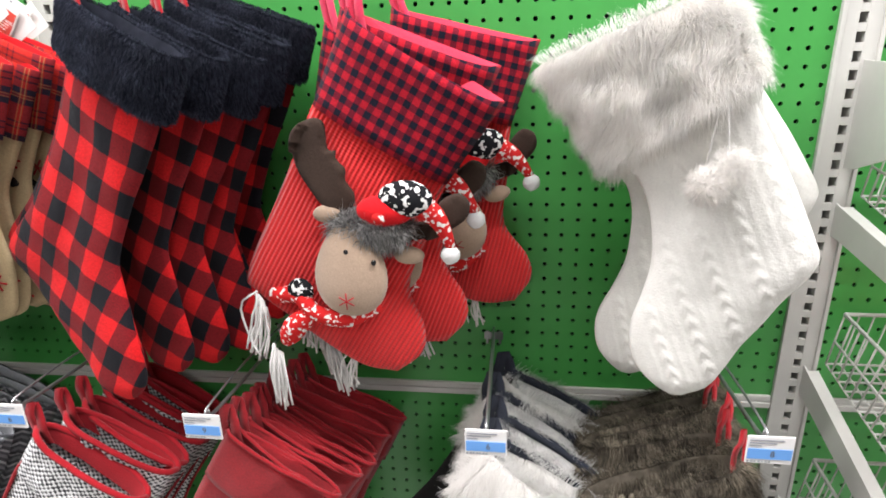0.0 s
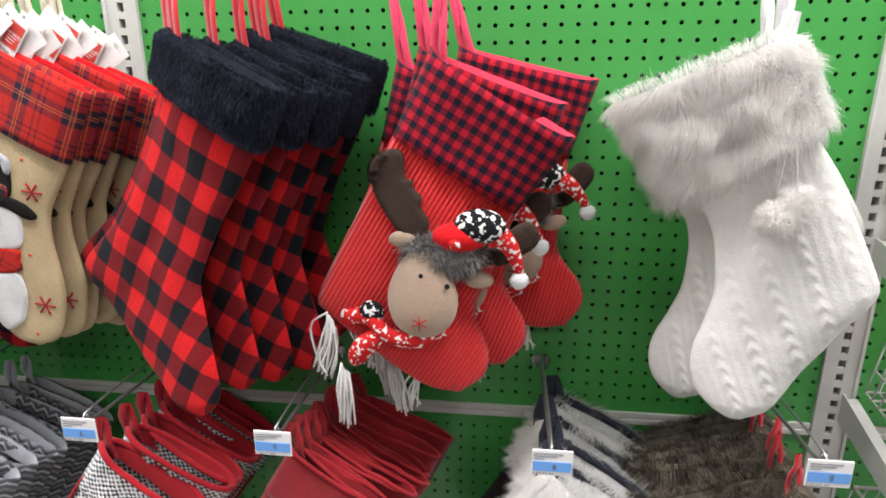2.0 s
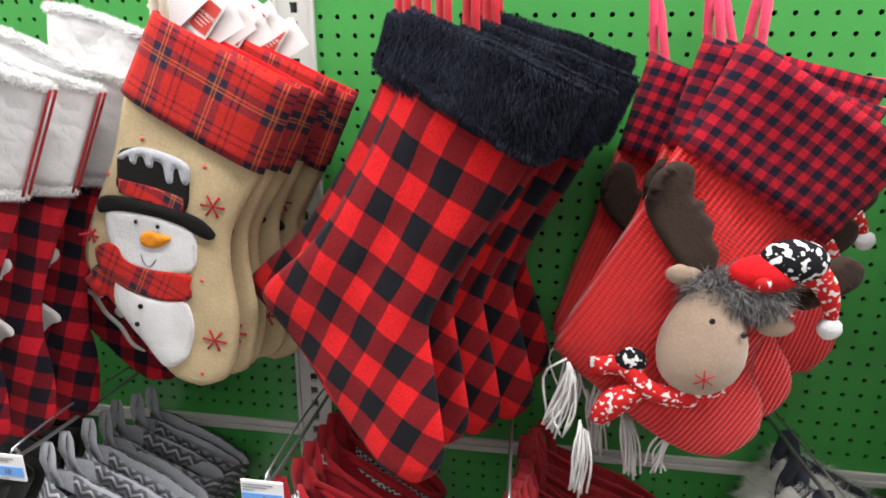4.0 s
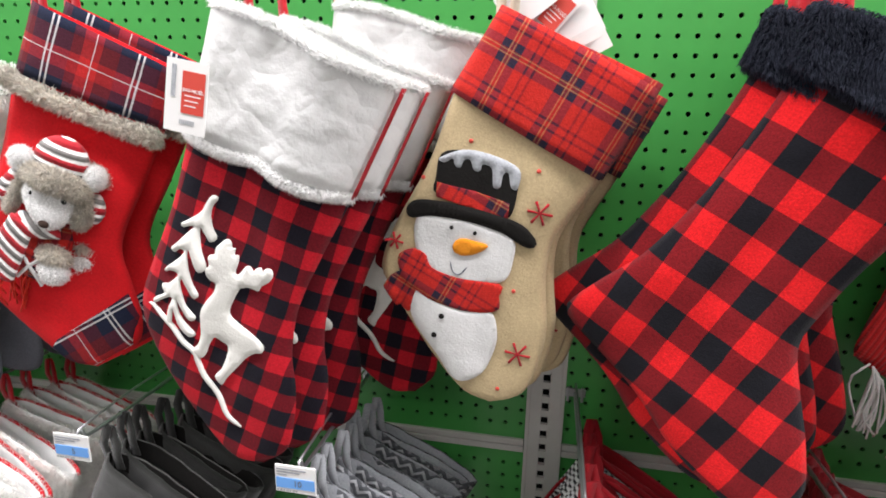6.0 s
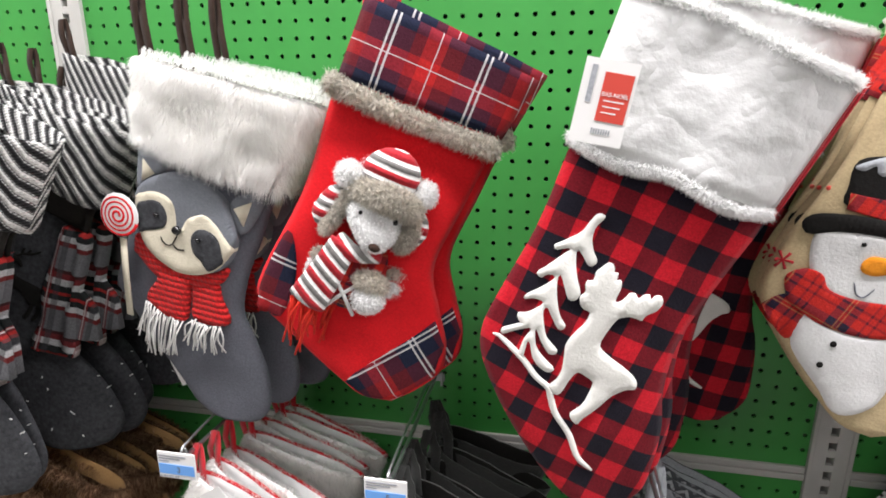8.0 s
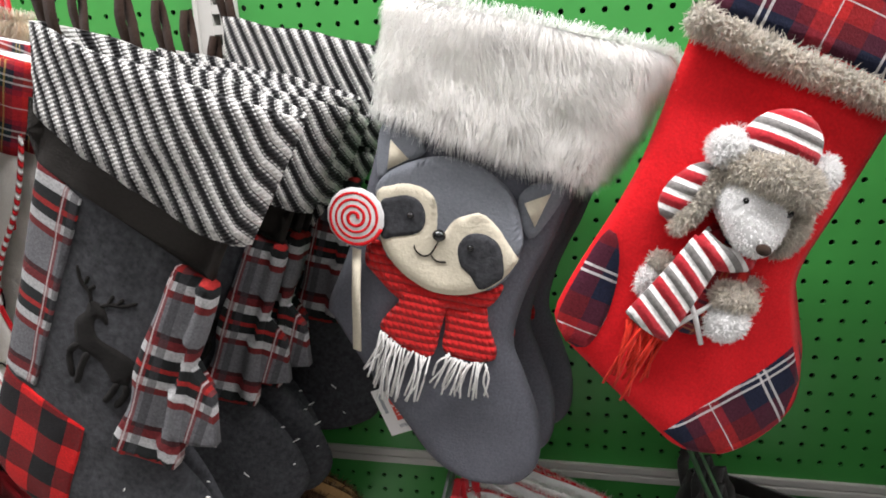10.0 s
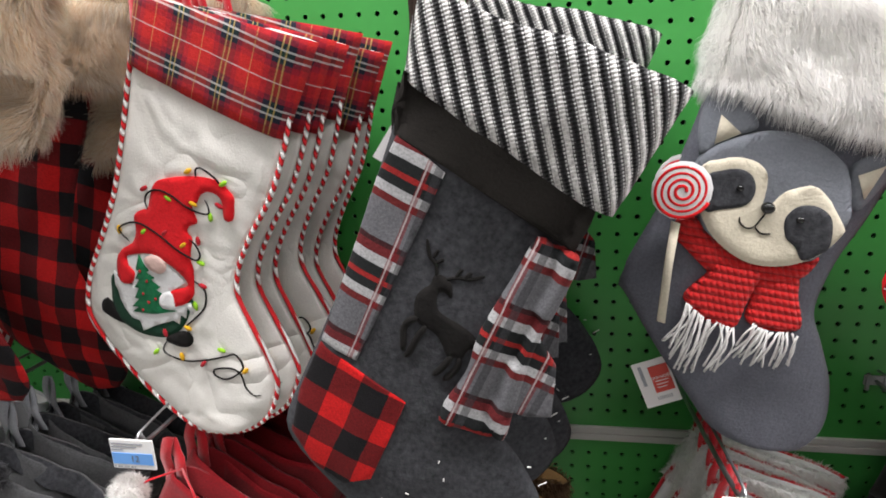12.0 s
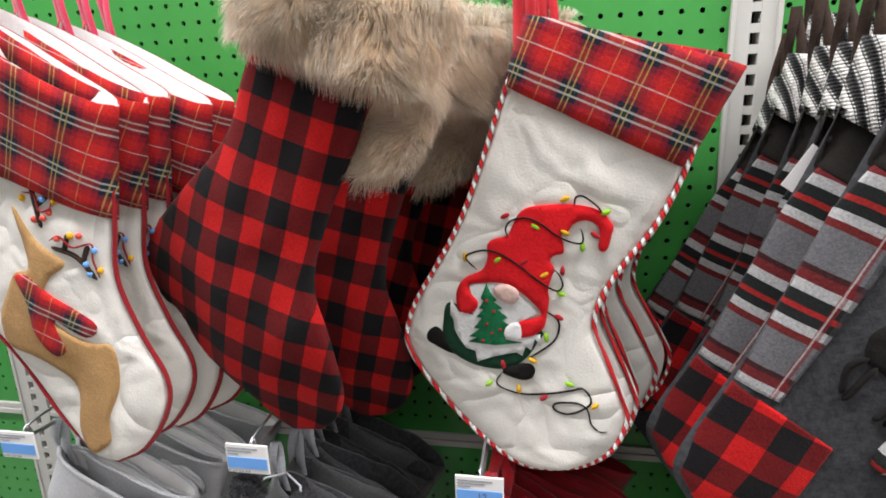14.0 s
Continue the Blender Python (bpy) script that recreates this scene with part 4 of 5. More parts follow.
for p in pts("42,-135 122,-126 14,-198 169,-258 216,-374"):
    dot("red_knot", "snow", snow, p, 0.0025, "redcard")
for k, (dx, tn) in enumerate(((0.020, 25), (0.045, 12), (0.062, 35))):
    card_tag(snow, dx, 0.004 + 0.004 * k, 0.018, 0.04, 0.06, tn, k == 1)

# white deer, spruce and ski on check flannel
stroke("ski", "deer", deer, "19,-358 29,-357 55,-366 78,-379 95,-385 103,-396 116,-412 139,-429 158,-449 179,-458", 0.0036, "white_knit", n=60)
applique("spruce_shape", "deer", deer, "63,-194 71,-194 67,-205 68,-218 75,-230 82,-237 81,-243 76,-245 67,-238 60,-234 62,-243 71,-260 81,-274 79,-283 72,-284 62,-272 55,-264 55,-272 63,-290 73,-305 82,-312 81,-317 76,-318 62,-306 57,-301 56,-309 68,-330 78,-337 86,-341 85,-346 79,-348 67,-339 56,-328 65,-347 79,-356 91,-361 90,-366 83,-368 68,-362 55,-344 57,-365 52,-366 50,-347 52,-330 40,-339 28,-352 25,-347 35,-336 49,-321 42,-330 36,-328 33,-322 42,-316 52,-299 41,-299 33,-305 33,-299 42,-287 50,-274 51,-268 43,-270 39,-276 33,-273 39,-263 49,-245 54,-236 47,-239 41,-243 37,-240 45,-231 56,-217 59,-205", "white_knit", 0.0005, 0.0032, n=230)
applique("deer_shape", "deer", deer, "89,-242 93,-235 99,-235 103,-242 106,-240 108,-248 112,-246 115,-254 115,-265 118,-269 123,-262 125,-255 131,-253 135,-257 138,-251 143,-248 146,-253 148,-247 154,-245 158,-252 156,-261 149,-270 148,-276 142,-276 135,-277 129,-281 126,-284 123,-299 122,-314 126,-321 139,-326 155,-330 168,-335 174,-340 175,-347 167,-352 158,-365 152,-380 143,-402 140,-412 129,-405 135,-389 136,-372 134,-359 125,-356 115,-355 111,-368 110,-382 106,-389 95,-384 99,-371 99,-358 95,-345 91,-330 94,-314 99,-300 98,-289 91,-288 85,-284 82,-277 85,-271 82,-265 82,-259 87,-257 86,-248", "white_knit", 0.0005, 0.0032, n=240)
for edge_line, hairs in (("8,-137 60,-143 108,-134 158,-141 209,-133", 9000), ("3,-2 70,2 150,-6 219,-5", 7000)):
    v, f = tube([(q[0], on_surface("deer", q[0], q[1] + (0.008 if hairs > 8000 else -0.008), 1, -0.018) + 0.003, q[1]) for q in smooth_line(mm(edge_line), 40)], 0.0028, 8)
    pv, pf = pile(v, f, hairs, 0.0075, (0, 0, -0.6 if hairs > 8000 else 0.3), 0.0006, hairs, 0.5)
    v2, f2 = merge([(v, f), (pv, pf)])
    link("cuff_edge", v2, f2, "sherpa", deer)
for side in (-1, 1):
    v, f = tube([(0.2225 - 0.011 * w, side * 0.004, -0.006 - 0.128 * w) for w in np.linspace(0, 1, 10)], 0.0015, 6)
    link("cuff_seam", v, f, "satinred", deer, "red seam at the end of the cuff")
card_tag(deer, 0.021, -0.036, -0.098, 0.047, 0.073, -11)

# gnome embroidery
M["palepink"] = felt("pale_pink_thread", (0.72, 0.50, 0.44), 0.1)
M["pinegreen"] = felt("dark_green_thread", (0.010, 0.055, 0.028), 0.3)
applique("gnome_base", "gnome", gnome, "50,-300 52,-325 59,-340 73,-352 91,-355 112,-352 133,-344 146,-331 153,-314 155,-295 152,-281 94,-298", "pinegreen", 0.0004, 0.0010)
applique("gnome_beard", "gnome", gnome, "50,-296 64,-304 80,-299 63,-270 78,-258 102,-247 142,-264 129,-282 133,-299 154,-285 160,-298 151,-292 153,-306 146,-305 147,-317 140,-316 135,-320 121,-332 106,-348 99,-337 88,-339 75,-332 67,-325 62,-316 56,-312", "whitefelt", 0.0015, 0.0010, False)
applique("gnome_spruce", "gnome", gnome, "79,-259 87,-266 97,-271 94,-274 106,-276 102,-280 115,-283 111,-289 125,-291 119,-295 123,-308 141,-302 116,-319 98,-326 88,-330 95,-320 86,-324 93,-310 87,-312 90,-297 84,-299 88,-287 83,-288 84,-278 80,-277", "emerald", 0.0028, 0.001, False)
applique("gnome_hat", "gnome", gnome, "63,-219 69,-209 79,-201 79,-188 81,-171 92,-160 118,-146 139,-139 154,-138 162,-142 170,-147 172,-155 175,-170 171,-175 166,-172 162,-160 157,-153 148,-151 140,-154 134,-161 132,-172 127,-174 132,-182 138,-192 131,-198 129,-206 137,-212 138,-222 141,-237 146,-245 152,-266 154,-276 149,-288 139,-297 132,-298 128,-283 137,-275 146,-265 136,-257 116,-250 99,-249 84,-255 73,-262 62,-270 66,-277 73,-280 80,-283 80,-294 72,-301 63,-301 55,-290 52,-277 56,-264 68,-249 69,-233", "redfelt", 0.0022, 0.0016, n=190)
applique("mitten_cuff", "gnome", gnome, "118,-296 121,-288 130,-284 138,-300 128,-305 121,-304", "whitefelt", 0.0038, 0.001)
applique("gnome_nose", "gnome", gnome, "89,-258 99,-249 112,-249 117,-257 113,-266 100,-268 91,-264", "palepink", 0.0030, 0.0024)
applique("gnome_boot", "gnome", gnome, "40,-348 43,-339 50,-335 68,-343 85,-349 73,-356 51,-357 43,-356", "black", 0.0003, 0.0010)
applique("gnome_boot", "gnome", gnome, "136,-342 148,-328 160,-322 167,-328 166,-338 155,-345 138,-347", "black", 0.0016, 0.0012)
for p in pts("87,-276 99,-283 98,-300 114,-299 107,-307 102,-320"):
    dot("tree_bauble", "gnome", gnome, p, 0.0018, "satinred", 0.5, off=0.0042)
for ln, up in (("127,-143 125,-135 131,-131 146,-134 154,-138", 0.004), ("80,-202 74,-194 76,-184 88,-175 105,-174 125,-178 141,-178 150,-174 146,-165 142,-162", 0.004), ("64,-250 51,-246 47,-241 60,-228 78,-222 102,-224 128,-230 148,-232 152,-224 144,-215 135,-212", 0.004), ("149,-259 161,-261 168,-268 170,-285 160,-307 154,-317", 0.0006), ("136,-346 134,-360 142,-365 162,-362 185,-349 210,-329 220,-321 232,-327 234,-335 226,-349 216,-358 203,-359 203,-351 222,-339 235,-341 245,-354 257,-358 264,-354", 0.0004)):
    stroke("light_string", "gnome", gnome, ln, 0.0009, "black", lift=up, n=70)
M["bulb_y"], M["bulb_g"] = felt("yellow_thread", (0.75, 0.42, 0.02)), felt("lime_thread", (0.30, 0.60, 0.03))
for mat, where in (("bulb_y", "116,-141 130,-172 46,-244 130,-222 159,-316 160,-356 239,-332"), ("bulb_g", "157,-137 101,-179 152,-178 80,-229 154,-233 161,-285 128,-366 205,-322"), ("satinred", "68,-183 158,-162 145,-210 106,-218 163,-258 133,-337 188,-351")):
    for k, p in enumerate(pts(where)):
        y = on_surface("gnome", *p)
        g = Matrix.Rotation(0.7 + k, 4, "Y")
        v, f = ball((0, 0, 0), 0.0027, 0.0024, 0.0054, 6, 8)
        link("light_bulb", [tuple(Vector((p[0], y - 0.0028, p[1])) + g @ Vector(q)) for q in v], f, mat, gnome)

# raccoon face
M["greyface"] = felt("blue_grey_felt", (0.20, 0.215, 0.24), 0.2)
applique("ear", "raccoon", raccoon, "30,-154 20,-126 20,-100 30,-86 46,-98 66,-117 50,-132 39,-147", "greyface", 0.0045, 0.003)
applique("inner_ear", "raccoon", raccoon, "37,-142 33,-116 54,-127", "cream", 0.0085, 0.001, False)
applique("ear", "raccoon", raccoon, "157,-130 180,-108 193,-116 188,-142 176,-164", "greyface", 0.0045, 0.003)
applique("inner_ear", "raccoon", raccoon, "163,-134 182,-120 178,-152", "cream", 0.0085, 0.001, False)
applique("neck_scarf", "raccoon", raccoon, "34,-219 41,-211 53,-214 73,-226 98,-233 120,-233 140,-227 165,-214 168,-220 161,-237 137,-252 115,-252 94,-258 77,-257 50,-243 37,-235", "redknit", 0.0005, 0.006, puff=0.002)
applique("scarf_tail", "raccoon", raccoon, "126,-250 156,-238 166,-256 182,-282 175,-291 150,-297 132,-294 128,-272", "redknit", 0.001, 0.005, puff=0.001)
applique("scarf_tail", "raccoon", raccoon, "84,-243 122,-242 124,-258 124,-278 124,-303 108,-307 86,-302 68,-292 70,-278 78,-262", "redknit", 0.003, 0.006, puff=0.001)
applique("face", "raccoon", raccoon, "32,-172 31,-156 42,-140 59,-127 77,-118 100,-114 125,-118 147,-128 162,-145 172,-167 173,-181 170,-201 159,-218 140,-229 120,-236 98,-236 73,-227 52,-213", "greyface", 0.0055, 0.004, puff=0.003)
applique("mask", "raccoon", raccoon, "33,-166 46,-153 60,-147 76,-147 88,-154 94,-169 97,-183 101,-185 104,-177 109,-166 119,-158 131,-153 147,-160 159,-170 171,-181 173,-186 167,-202 158,-216 140,-229 120,-236 98,-236 73,-227 50,-208", "cream", 0.0105, 0.0025, puff=0.002)
applique("eye_patch", "raccoon", raccoon, "40,-172 49,-163 63,-157 75,-159 83,-169 84,-181 78,-189 61,-197 49,-201", "char", 0.0145, 0.0015)
applique("eye_patch", "raccoon", raccoon, "119,-189 123,-176 134,-170 147,-171 157,-179 165,-200 161,-209 149,-220 137,-210 126,-204", "char", 0.0145, 0.0015)
M["gloss"] = plain("glossy_black_bead", (0.01, 0.01, 0.01), 0.12)
for p, r in zip(pts("70,-173 130,-185 100,-183"), (0.003, 0.003, 0.0055)):
    v, f = ball((p[0], on_surface("raccoon", *p) - 0.0175, p[1]), r * 1.15, r, r, 8, 12)
    link("bead_eye" if r < 0.004 else "nose", v, f, "gloss", raccoon)
stroke("mouth", "raccoon", raccoon, "101,-187 99,-195 96,-203 90,-206 83,-203 80,-198", 0.0006, "black", lift=0.0158)
stroke("mouth", "raccoon", raccoon, "97,-203 104,-207 113,-205", 0.0006, "black", lift=0.0158)
stick = mm("29,-220 38,-261 53,-319")
v, f = [], []
for i, q in enumerate(stick):
    v += [(q[0] - 0.004, -0.028, q[1]), (q[0] + 0.004, -0.028, q[1]), (q[0] + 0.004, -0.0255, q[1]), (q[0] - 0.004, -0.0255, q[1])]
f = [(4 * i + a, 4 * i + (a + 1) % 4, 4 * i + 4 + (a + 1) % 4, 4 * i + 4 + a) for i in range(2) for a in range(4)] + [(0, 3, 2, 1), (8, 9, 10, 11)]
link("lollipop_stick", v, f, "cream", raccoon)
v, f = ball((0.022, -0.030, -0.190), 0.0275, 0.0035, 0.0275, 8, 32)
lolly = link("lollipop", v, f, "whitefelt", raccoon)
v, f = tube([(0.022 + (0.0030 + 0.00092 * g) * math.cos(g), -0.0328 + 0.00009 * g, -0.190 + (0.0030 + 0.00092 * g) * math.sin(g)) for g in np.linspace(0, 25, 170)], 0.0019, 6)
link("swirl", v, f, "redfelt", lolly)
fringe("scarf_fringe", raccoon, "70,-293 90,-302 122,-304", "62,-332 92,-362 124,-354", 24, 0.0011, "yarn", -0.022, 3)
fringe("scarf_fringe", raccoon, "137,-294 154,-297 177,-291", "132,-328 152,-333 184,-328", 20, 0.0011, "yarn", -0.020, 4)

# lamb stocking: fleece trim, tartan heel and toe, sewn toy
v, f = tube([(q[0], on_surface("sheep", q[0], q[1] + 0.012, 1, -0.014) - 0.001, q[1]) for q in smooth_line(mm("-4,-95 56,-98 121,-97 190,-93"), 24)], 0.008, 10)
pv, pf = pile(v, f, 5000, 0.009, (0, 0, -0.3), 0.0008, 5, 0.6)
v2, f2 = merge([(v, f), (pv, pf)])
link("fleece_trim", v2, f2, "taupefur", sheep, "grey fleece trim below the cuff")
applique("heel_patch", "sheep", sheep, "6,-268 26,-293 36,-335 31,-374 4,-366 -3,-336", "tart_sheep", 0.0004, 0.001)
applique("toe_patch", "sheep", sheep, "134,-422 140,-404 206,-306 229,-333 233,-374 196,-424 165,-432", "tart_toe", 0.0004, 0.001, False)
M["knit3"] = bands("red_white_grey_knit", 0.023, [(0, (0.42, 0.02, 0.03)), (0.28, (0.78, 0.77, 0.75)), (0.46, (0.22, 0.21, 0.20)), (0.72, (0.78, 0.77, 0.75)), (0.9, (0.42, 0.02, 0.03))], 90, 0.25)
M["knit3s"] = bands("striped_scarf_knit", 0.023, [(0, (0.42, 0.02, 0.03)), (0.28, (0.78, 0.77, 0.75)), (0.46, (0.22, 0.21, 0.20)), (0.72, (0.78, 0.77, 0.75)), (0.9, (0.42, 0.02, 0.03))], 60, 0.25)
toy = Plush()
Y0 = -0.012


def wool(vf, count, length, mat, seed):
    """A pile of short curls over a padded piece of the lamb."""
    toy.add(pile(*vf, count, length, (0, 0, -0.3), 0.0008, seed, 0.7), mat)


lean = Matrix.Rotation(radians(-14), 4, "Y")


def leaning(c):
    return lambda q: Vector(c) + lean @ (q - Vector(c))


# body, parcel with a pale ribbon, both paws
toy.add(ball((0.100, Y0 - 0.008, -0.278), 0.036, 0.014, 0.046, 10, 16), "tart_snow")
toy.add(ball((0.096, Y0 - 0.016, -0.310), 0.030, 0.012, 0.024, 8, 8), "tart_snow")
toy.add(tube([(0.072, Y0 - 0.026, -0.292), (0.094, Y0 - 0.030, -0.312), (0.116, Y0 - 0.024, -0.336)], 0.0026, 5), "lining")
toy.add(tube([(0.112, Y0 - 0.026, -0.290), (0.094, Y0 - 0.030, -0.312), (0.080, Y0 - 0.024, -0.336)], 0.0026, 5), "lining")
w = toy.add(ball((0.126, Y0 - 0.026, -0.308), 0.021, 0.015, 0.020, 9, 14, 0.15), "whitefelt")
wool(w, 1000, 0.005, "sherpa", 3)
w = toy.add(ball((0.122, Y0 - 0.026, -0.287), 0.022, 0.016, 0.012, 8, 14), "taupefur")
wool(w, 1800, 0.007, "taupefur", 4)
w = toy.add(ball((0.048, Y0 - 0.006, -0.300), 0.011, 0.008, 0.016, 8, 12, 0.15), "whitefelt")
wool(w, 500, 0.005, "sherpa", 13)
w = toy.add(ball((0.050, Y0 - 0.008, -0.281), 0.011, 0.008, 0.008, 7, 10), "taupefur")
wool(w, 600, 0.006, "taupefur", 14)
# head: a wedge that narrows to the muzzle
hc = Vector((0.096, Y0 - 0.026, -0.212))
hv, hf = ball((0, 0, 0), 1, 1, 1, 14, 22)
hd = toy.add(([hc + Vector((q[0] * (0.036 - 0.010 * max(0.0, -q[2])) + 0.012 * max(0.0, -q[2]), q[1] * 0.026 - 0.014 * max(0.0, -q[2]), q[2] * 0.036)) for q in hv], hf), "whitefelt")
wool(hd, 3600, 0.003, "sherpa", 6)
toy.add(ball((0.110, Y0 - 0.058, -0.238), 0.0075, 0.005, 0.005, 7, 10), "brown")
for c in ((0.080, Y0 - 0.047, -0.207), (0.122, Y0 - 0.044, -0.203)):
    toy.add(ball(c, 0.0036, 0.003, 0.0036, 6, 10), "gloss")
# knit hat with a fleece brim over the brow
toy.add(ball((0.096, Y0 - 0.022, -0.156), 0.036, 0.024, 0.032, 12, 20, 0, 0, leaning((0.096, Y0 - 0.022, -0.156))), "knit3")
br = toy.add(tube(smooth_line([(0.060, Y0 - 0.030, -0.184), (0.084, Y0 - 0.046, -0.181), (0.110, Y0 - 0.048, -0.180), (0.142, Y0 - 0.028, -0.186)], 14), [0.009, 0.010, 0.011, 0.012, 0.013, 0.014, 0.015, 0.015, 0.015, 0.015, 0.014, 0.013, 0.012, 0.010], 10), "taupefur")
wool(br, 5200, 0.008, "taupefur", 7)
# ear flaps: knit outside, fleece towards the face
toy.add(tube(smooth_line([(0.052, Y0 - 0.016, -0.190), (0.040, Y0 - 0.014, -0.216), (0.034, Y0 - 0.012, -0.244)], 10), [0.008, 0.012, 0.015, 0.016, 0.017, 0.017, 0.017, 0.016, 0.013, 0.006], 10), "knit3")
e = toy.add(tube(smooth_line([(0.058, Y0 - 0.026, -0.190), (0.052, Y0 - 0.026, -0.220), (0.044, Y0 - 0.022, -0.250)], 10), [0.005, 0.006, 0.0065, 0.007, 0.007, 0.007, 0.007, 0.007, 0.006, 0.004], 8), "taupefur")
wool(e, 2600, 0.007, "taupefur", 8)
toy.add(tube(smooth_line([(0.146, Y0 - 0.010, -0.186), (0.152, Y0 - 0.010, -0.206), (0.148, Y0 - 0.010, -0.230)], 10), [0.006, 0.009, 0.011, 0.012, 0.013, 0.013, 0.012, 0.011, 0.009, 0.004], 10), "knit3")
e = toy.add(tube(smooth_line([(0.140, Y0 - 0.022, -0.190), (0.142, Y0 - 0.022, -0.214), (0.138, Y0 - 0.018, -0.238)], 10), [0.006, 0.008, 0.009, 0.010, 0.011, 0.011, 0.011, 0.010, 0.008, 0.004], 8), "taupefur")
wool(e, 2800, 0.008, "taupefur", 9)
for c, rx, rz, k in (((0.050, Y0 - 0.030, -0.172), 0.0155, 0.0145, 10), ((0.143, Y0 - 0.022, -0.163), 0.0125, 0.0150, 11)):
    e = toy.add(ball(c, rx, 0.013, rz, 9, 12, 0.15), "whitefelt")
    wool(e, 1600, 0.006, "sherpa", k)
# scarf: a wrap at the neck and one long flat tail with a red fringe
toy.add(tube(smooth_line([(0.118, Y0 - 0.020, -0.252), (0.090, Y0 - 0.034, -0.258), (0.064, Y0 - 0.026, -0.250)], 10), 0.011, 10), "knit3s")
tail = tube(smooth_line([(0.074, Y0 - 0.040, -0.250), (0.068, Y0 - 0.040, -0.282), (0.062, Y0 - 0.036, -0.310), (0.056, Y0 - 0.032, -0.336)], 14), np.linspace(0.018, 0.0255, 14), 12)
toy.add(([(q[0], Y0 - 0.036 + (q[1] - Y0 + 0.036) * 0.35, q[2]) for q in tail[0]], tail[1]), "knit3s")
rng = np.random.default_rng(5)
for k in range(18):
    p = (0.036 + 0.036 * k / 17, Y0 - 0.034 + rng.normal(0, 0.003), -0.334 + rng.normal(0, 0.002))
    q = (0.050 + 0.022 * k / 17 + rng.normal(0, 0.006), Y0 - 0.026 + rng.normal(0, 0.006), -0.392 + rng.normal(0, 0.010))
    toy.add(tube(smooth_line([p, ((p[0] + q[0]) / 2 + rng.normal(0, 0.004), p[1] - 0.004, (p[2] + q[2]) / 2), q], 7), 0.0014, 5), "redyarn")
toy.done("plush_lamb", sheep, "plush lamb with striped hat and scarf", -0.012, 0.66, (0.90, 0.93), (0.096, -0.230), (0.094, -0.229))

# moose stocking: sewn toy head, antlers, scarf and fringes
M["jac"] = Mat("black_white_jacquard", 0.9)
mj = M["jac"]
mj.colour(mj.ramp(mj.noise(130, 1.0), [(0.0, (0.012, 0.012, 0.014)), (0.54, (0.75, 0.74, 0.72))], "CONSTANT"))
M["jac"] = mj.m
M["jacred"] = Mat("red_white_jacquard", 0.9)
mj = M["jacred"]
mj.colour(mj.ramp(mj.noise(150, 1.0), [(0.0, (0.55, 0.02, 0.02)), (0.58, (0.75, 0.72, 0.68))], "CONSTANT"))
M["jacred"] = mj.m
applique("antler", "moose", moose, "101,-223 53,-207 23,-188 10,-160 19,-136 37,-131 56,-156 66,-152 70,-160 79,-163 88,-166 94,-178 112,-188 118,-208", "brown", 0.004, 0.006, puff=0.001)
applique("antler", "moose", moose, "216,-166 209,-144 221,-121 240,-122 247,-140 235,-167 222,-188 185,-211 172,-198", "brown", 0.006, 0.006, puff=0.001)
toy = Plush()
Y0 = -0.011
turned = Matrix.Rotation(radians(31.5), 4, "Y")


def tilt_ball(c, rx, ry, rz, mat, lumps=0.0, rings=12, sides=18):
    """A ball standing upright on the leaning cloth."""
    cc = Vector(c)
    return toy.add(ball(c, rx, ry, rz, rings, sides, lumps, 1, lambda q: cc + turned.inverted() @ (q - cc)), mat)


face_v, face_f = [], []
c0 = Vector((0.151, Y0 - 0.028, -0.287))
up_l = turned.inverted() @ Vector((0, 0, 1))
rt_l = turned.inverted() @ Vector((1, 0, 0))
vv, ff = ball((0, 0, 0), 1, 1, 1, 16, 24)
for q in vv:
    q = Vector(q)
    wd = 0.047 + 0.008 * (-q.z) - 0.004 * max(0, q.z)
    face_v.append(c0 + rt_l * (q.x * wd) + up_l * (q.z * 0.064) + Vector((0, q.y * (0.030 + 0.008 * max(0, -q.z)), 0)))
toy.add((face_v, ff), "plush_skin")
for c, g in (((0.092, Y0 - 0.018, -0.239), 1), ((0.206, Y0 - 0.016, -0.233), -1)):
    tilt_ball(c, 0.020, 0.007, 0.012, "plush_skin", 0, 8, 12)
for c in ((0.136, Y0 - 0.053, -0.262), (0.172, Y0 - 0.052, -0.256)):
    tilt_ball(c, 0.0036, 0.0034, 0.0038, "gloss", 0, 6, 10)
for g in (0.5, 1.6, 2.6):
    d = (rt_l * math.cos(g) + up_l * math.sin(g)) * 0.011
    cx = c0 - up_l * 0.034 + rt_l * (-0.002)
    ln = []
    for s in np.linspace(-1, 1, 5):
        q = cx + d * s
        ln.append((q.x, c0.y - 0.0350 - 0.001 * (1 - s * s), q.z))
    toy.add(tube(ln, 0.0009, 5), "satinred")
hair = tilt_ball((0.148, Y0 - 0.020, -0.226), 0.048, 0.020, 0.018, "greyfur", 0.1)
toy.add(pile(*hair, 4200, 0.024, tuple(-up_l * 0.8), 0.0007, 12, 0.6), "hairmix")
tilt_ball((0.152, Y0 - 0.034, -0.194), 0.036, 0.024, 0.020, "redfelt")
tilt_ball((0.150, Y0 - 0.046, -0.202), 0.010, 0.016, 0.010, "jacred")
tilt_ball((0.166, Y0 - 0.036, -0.168), 0.034, 0.024, 0.023, "jac")
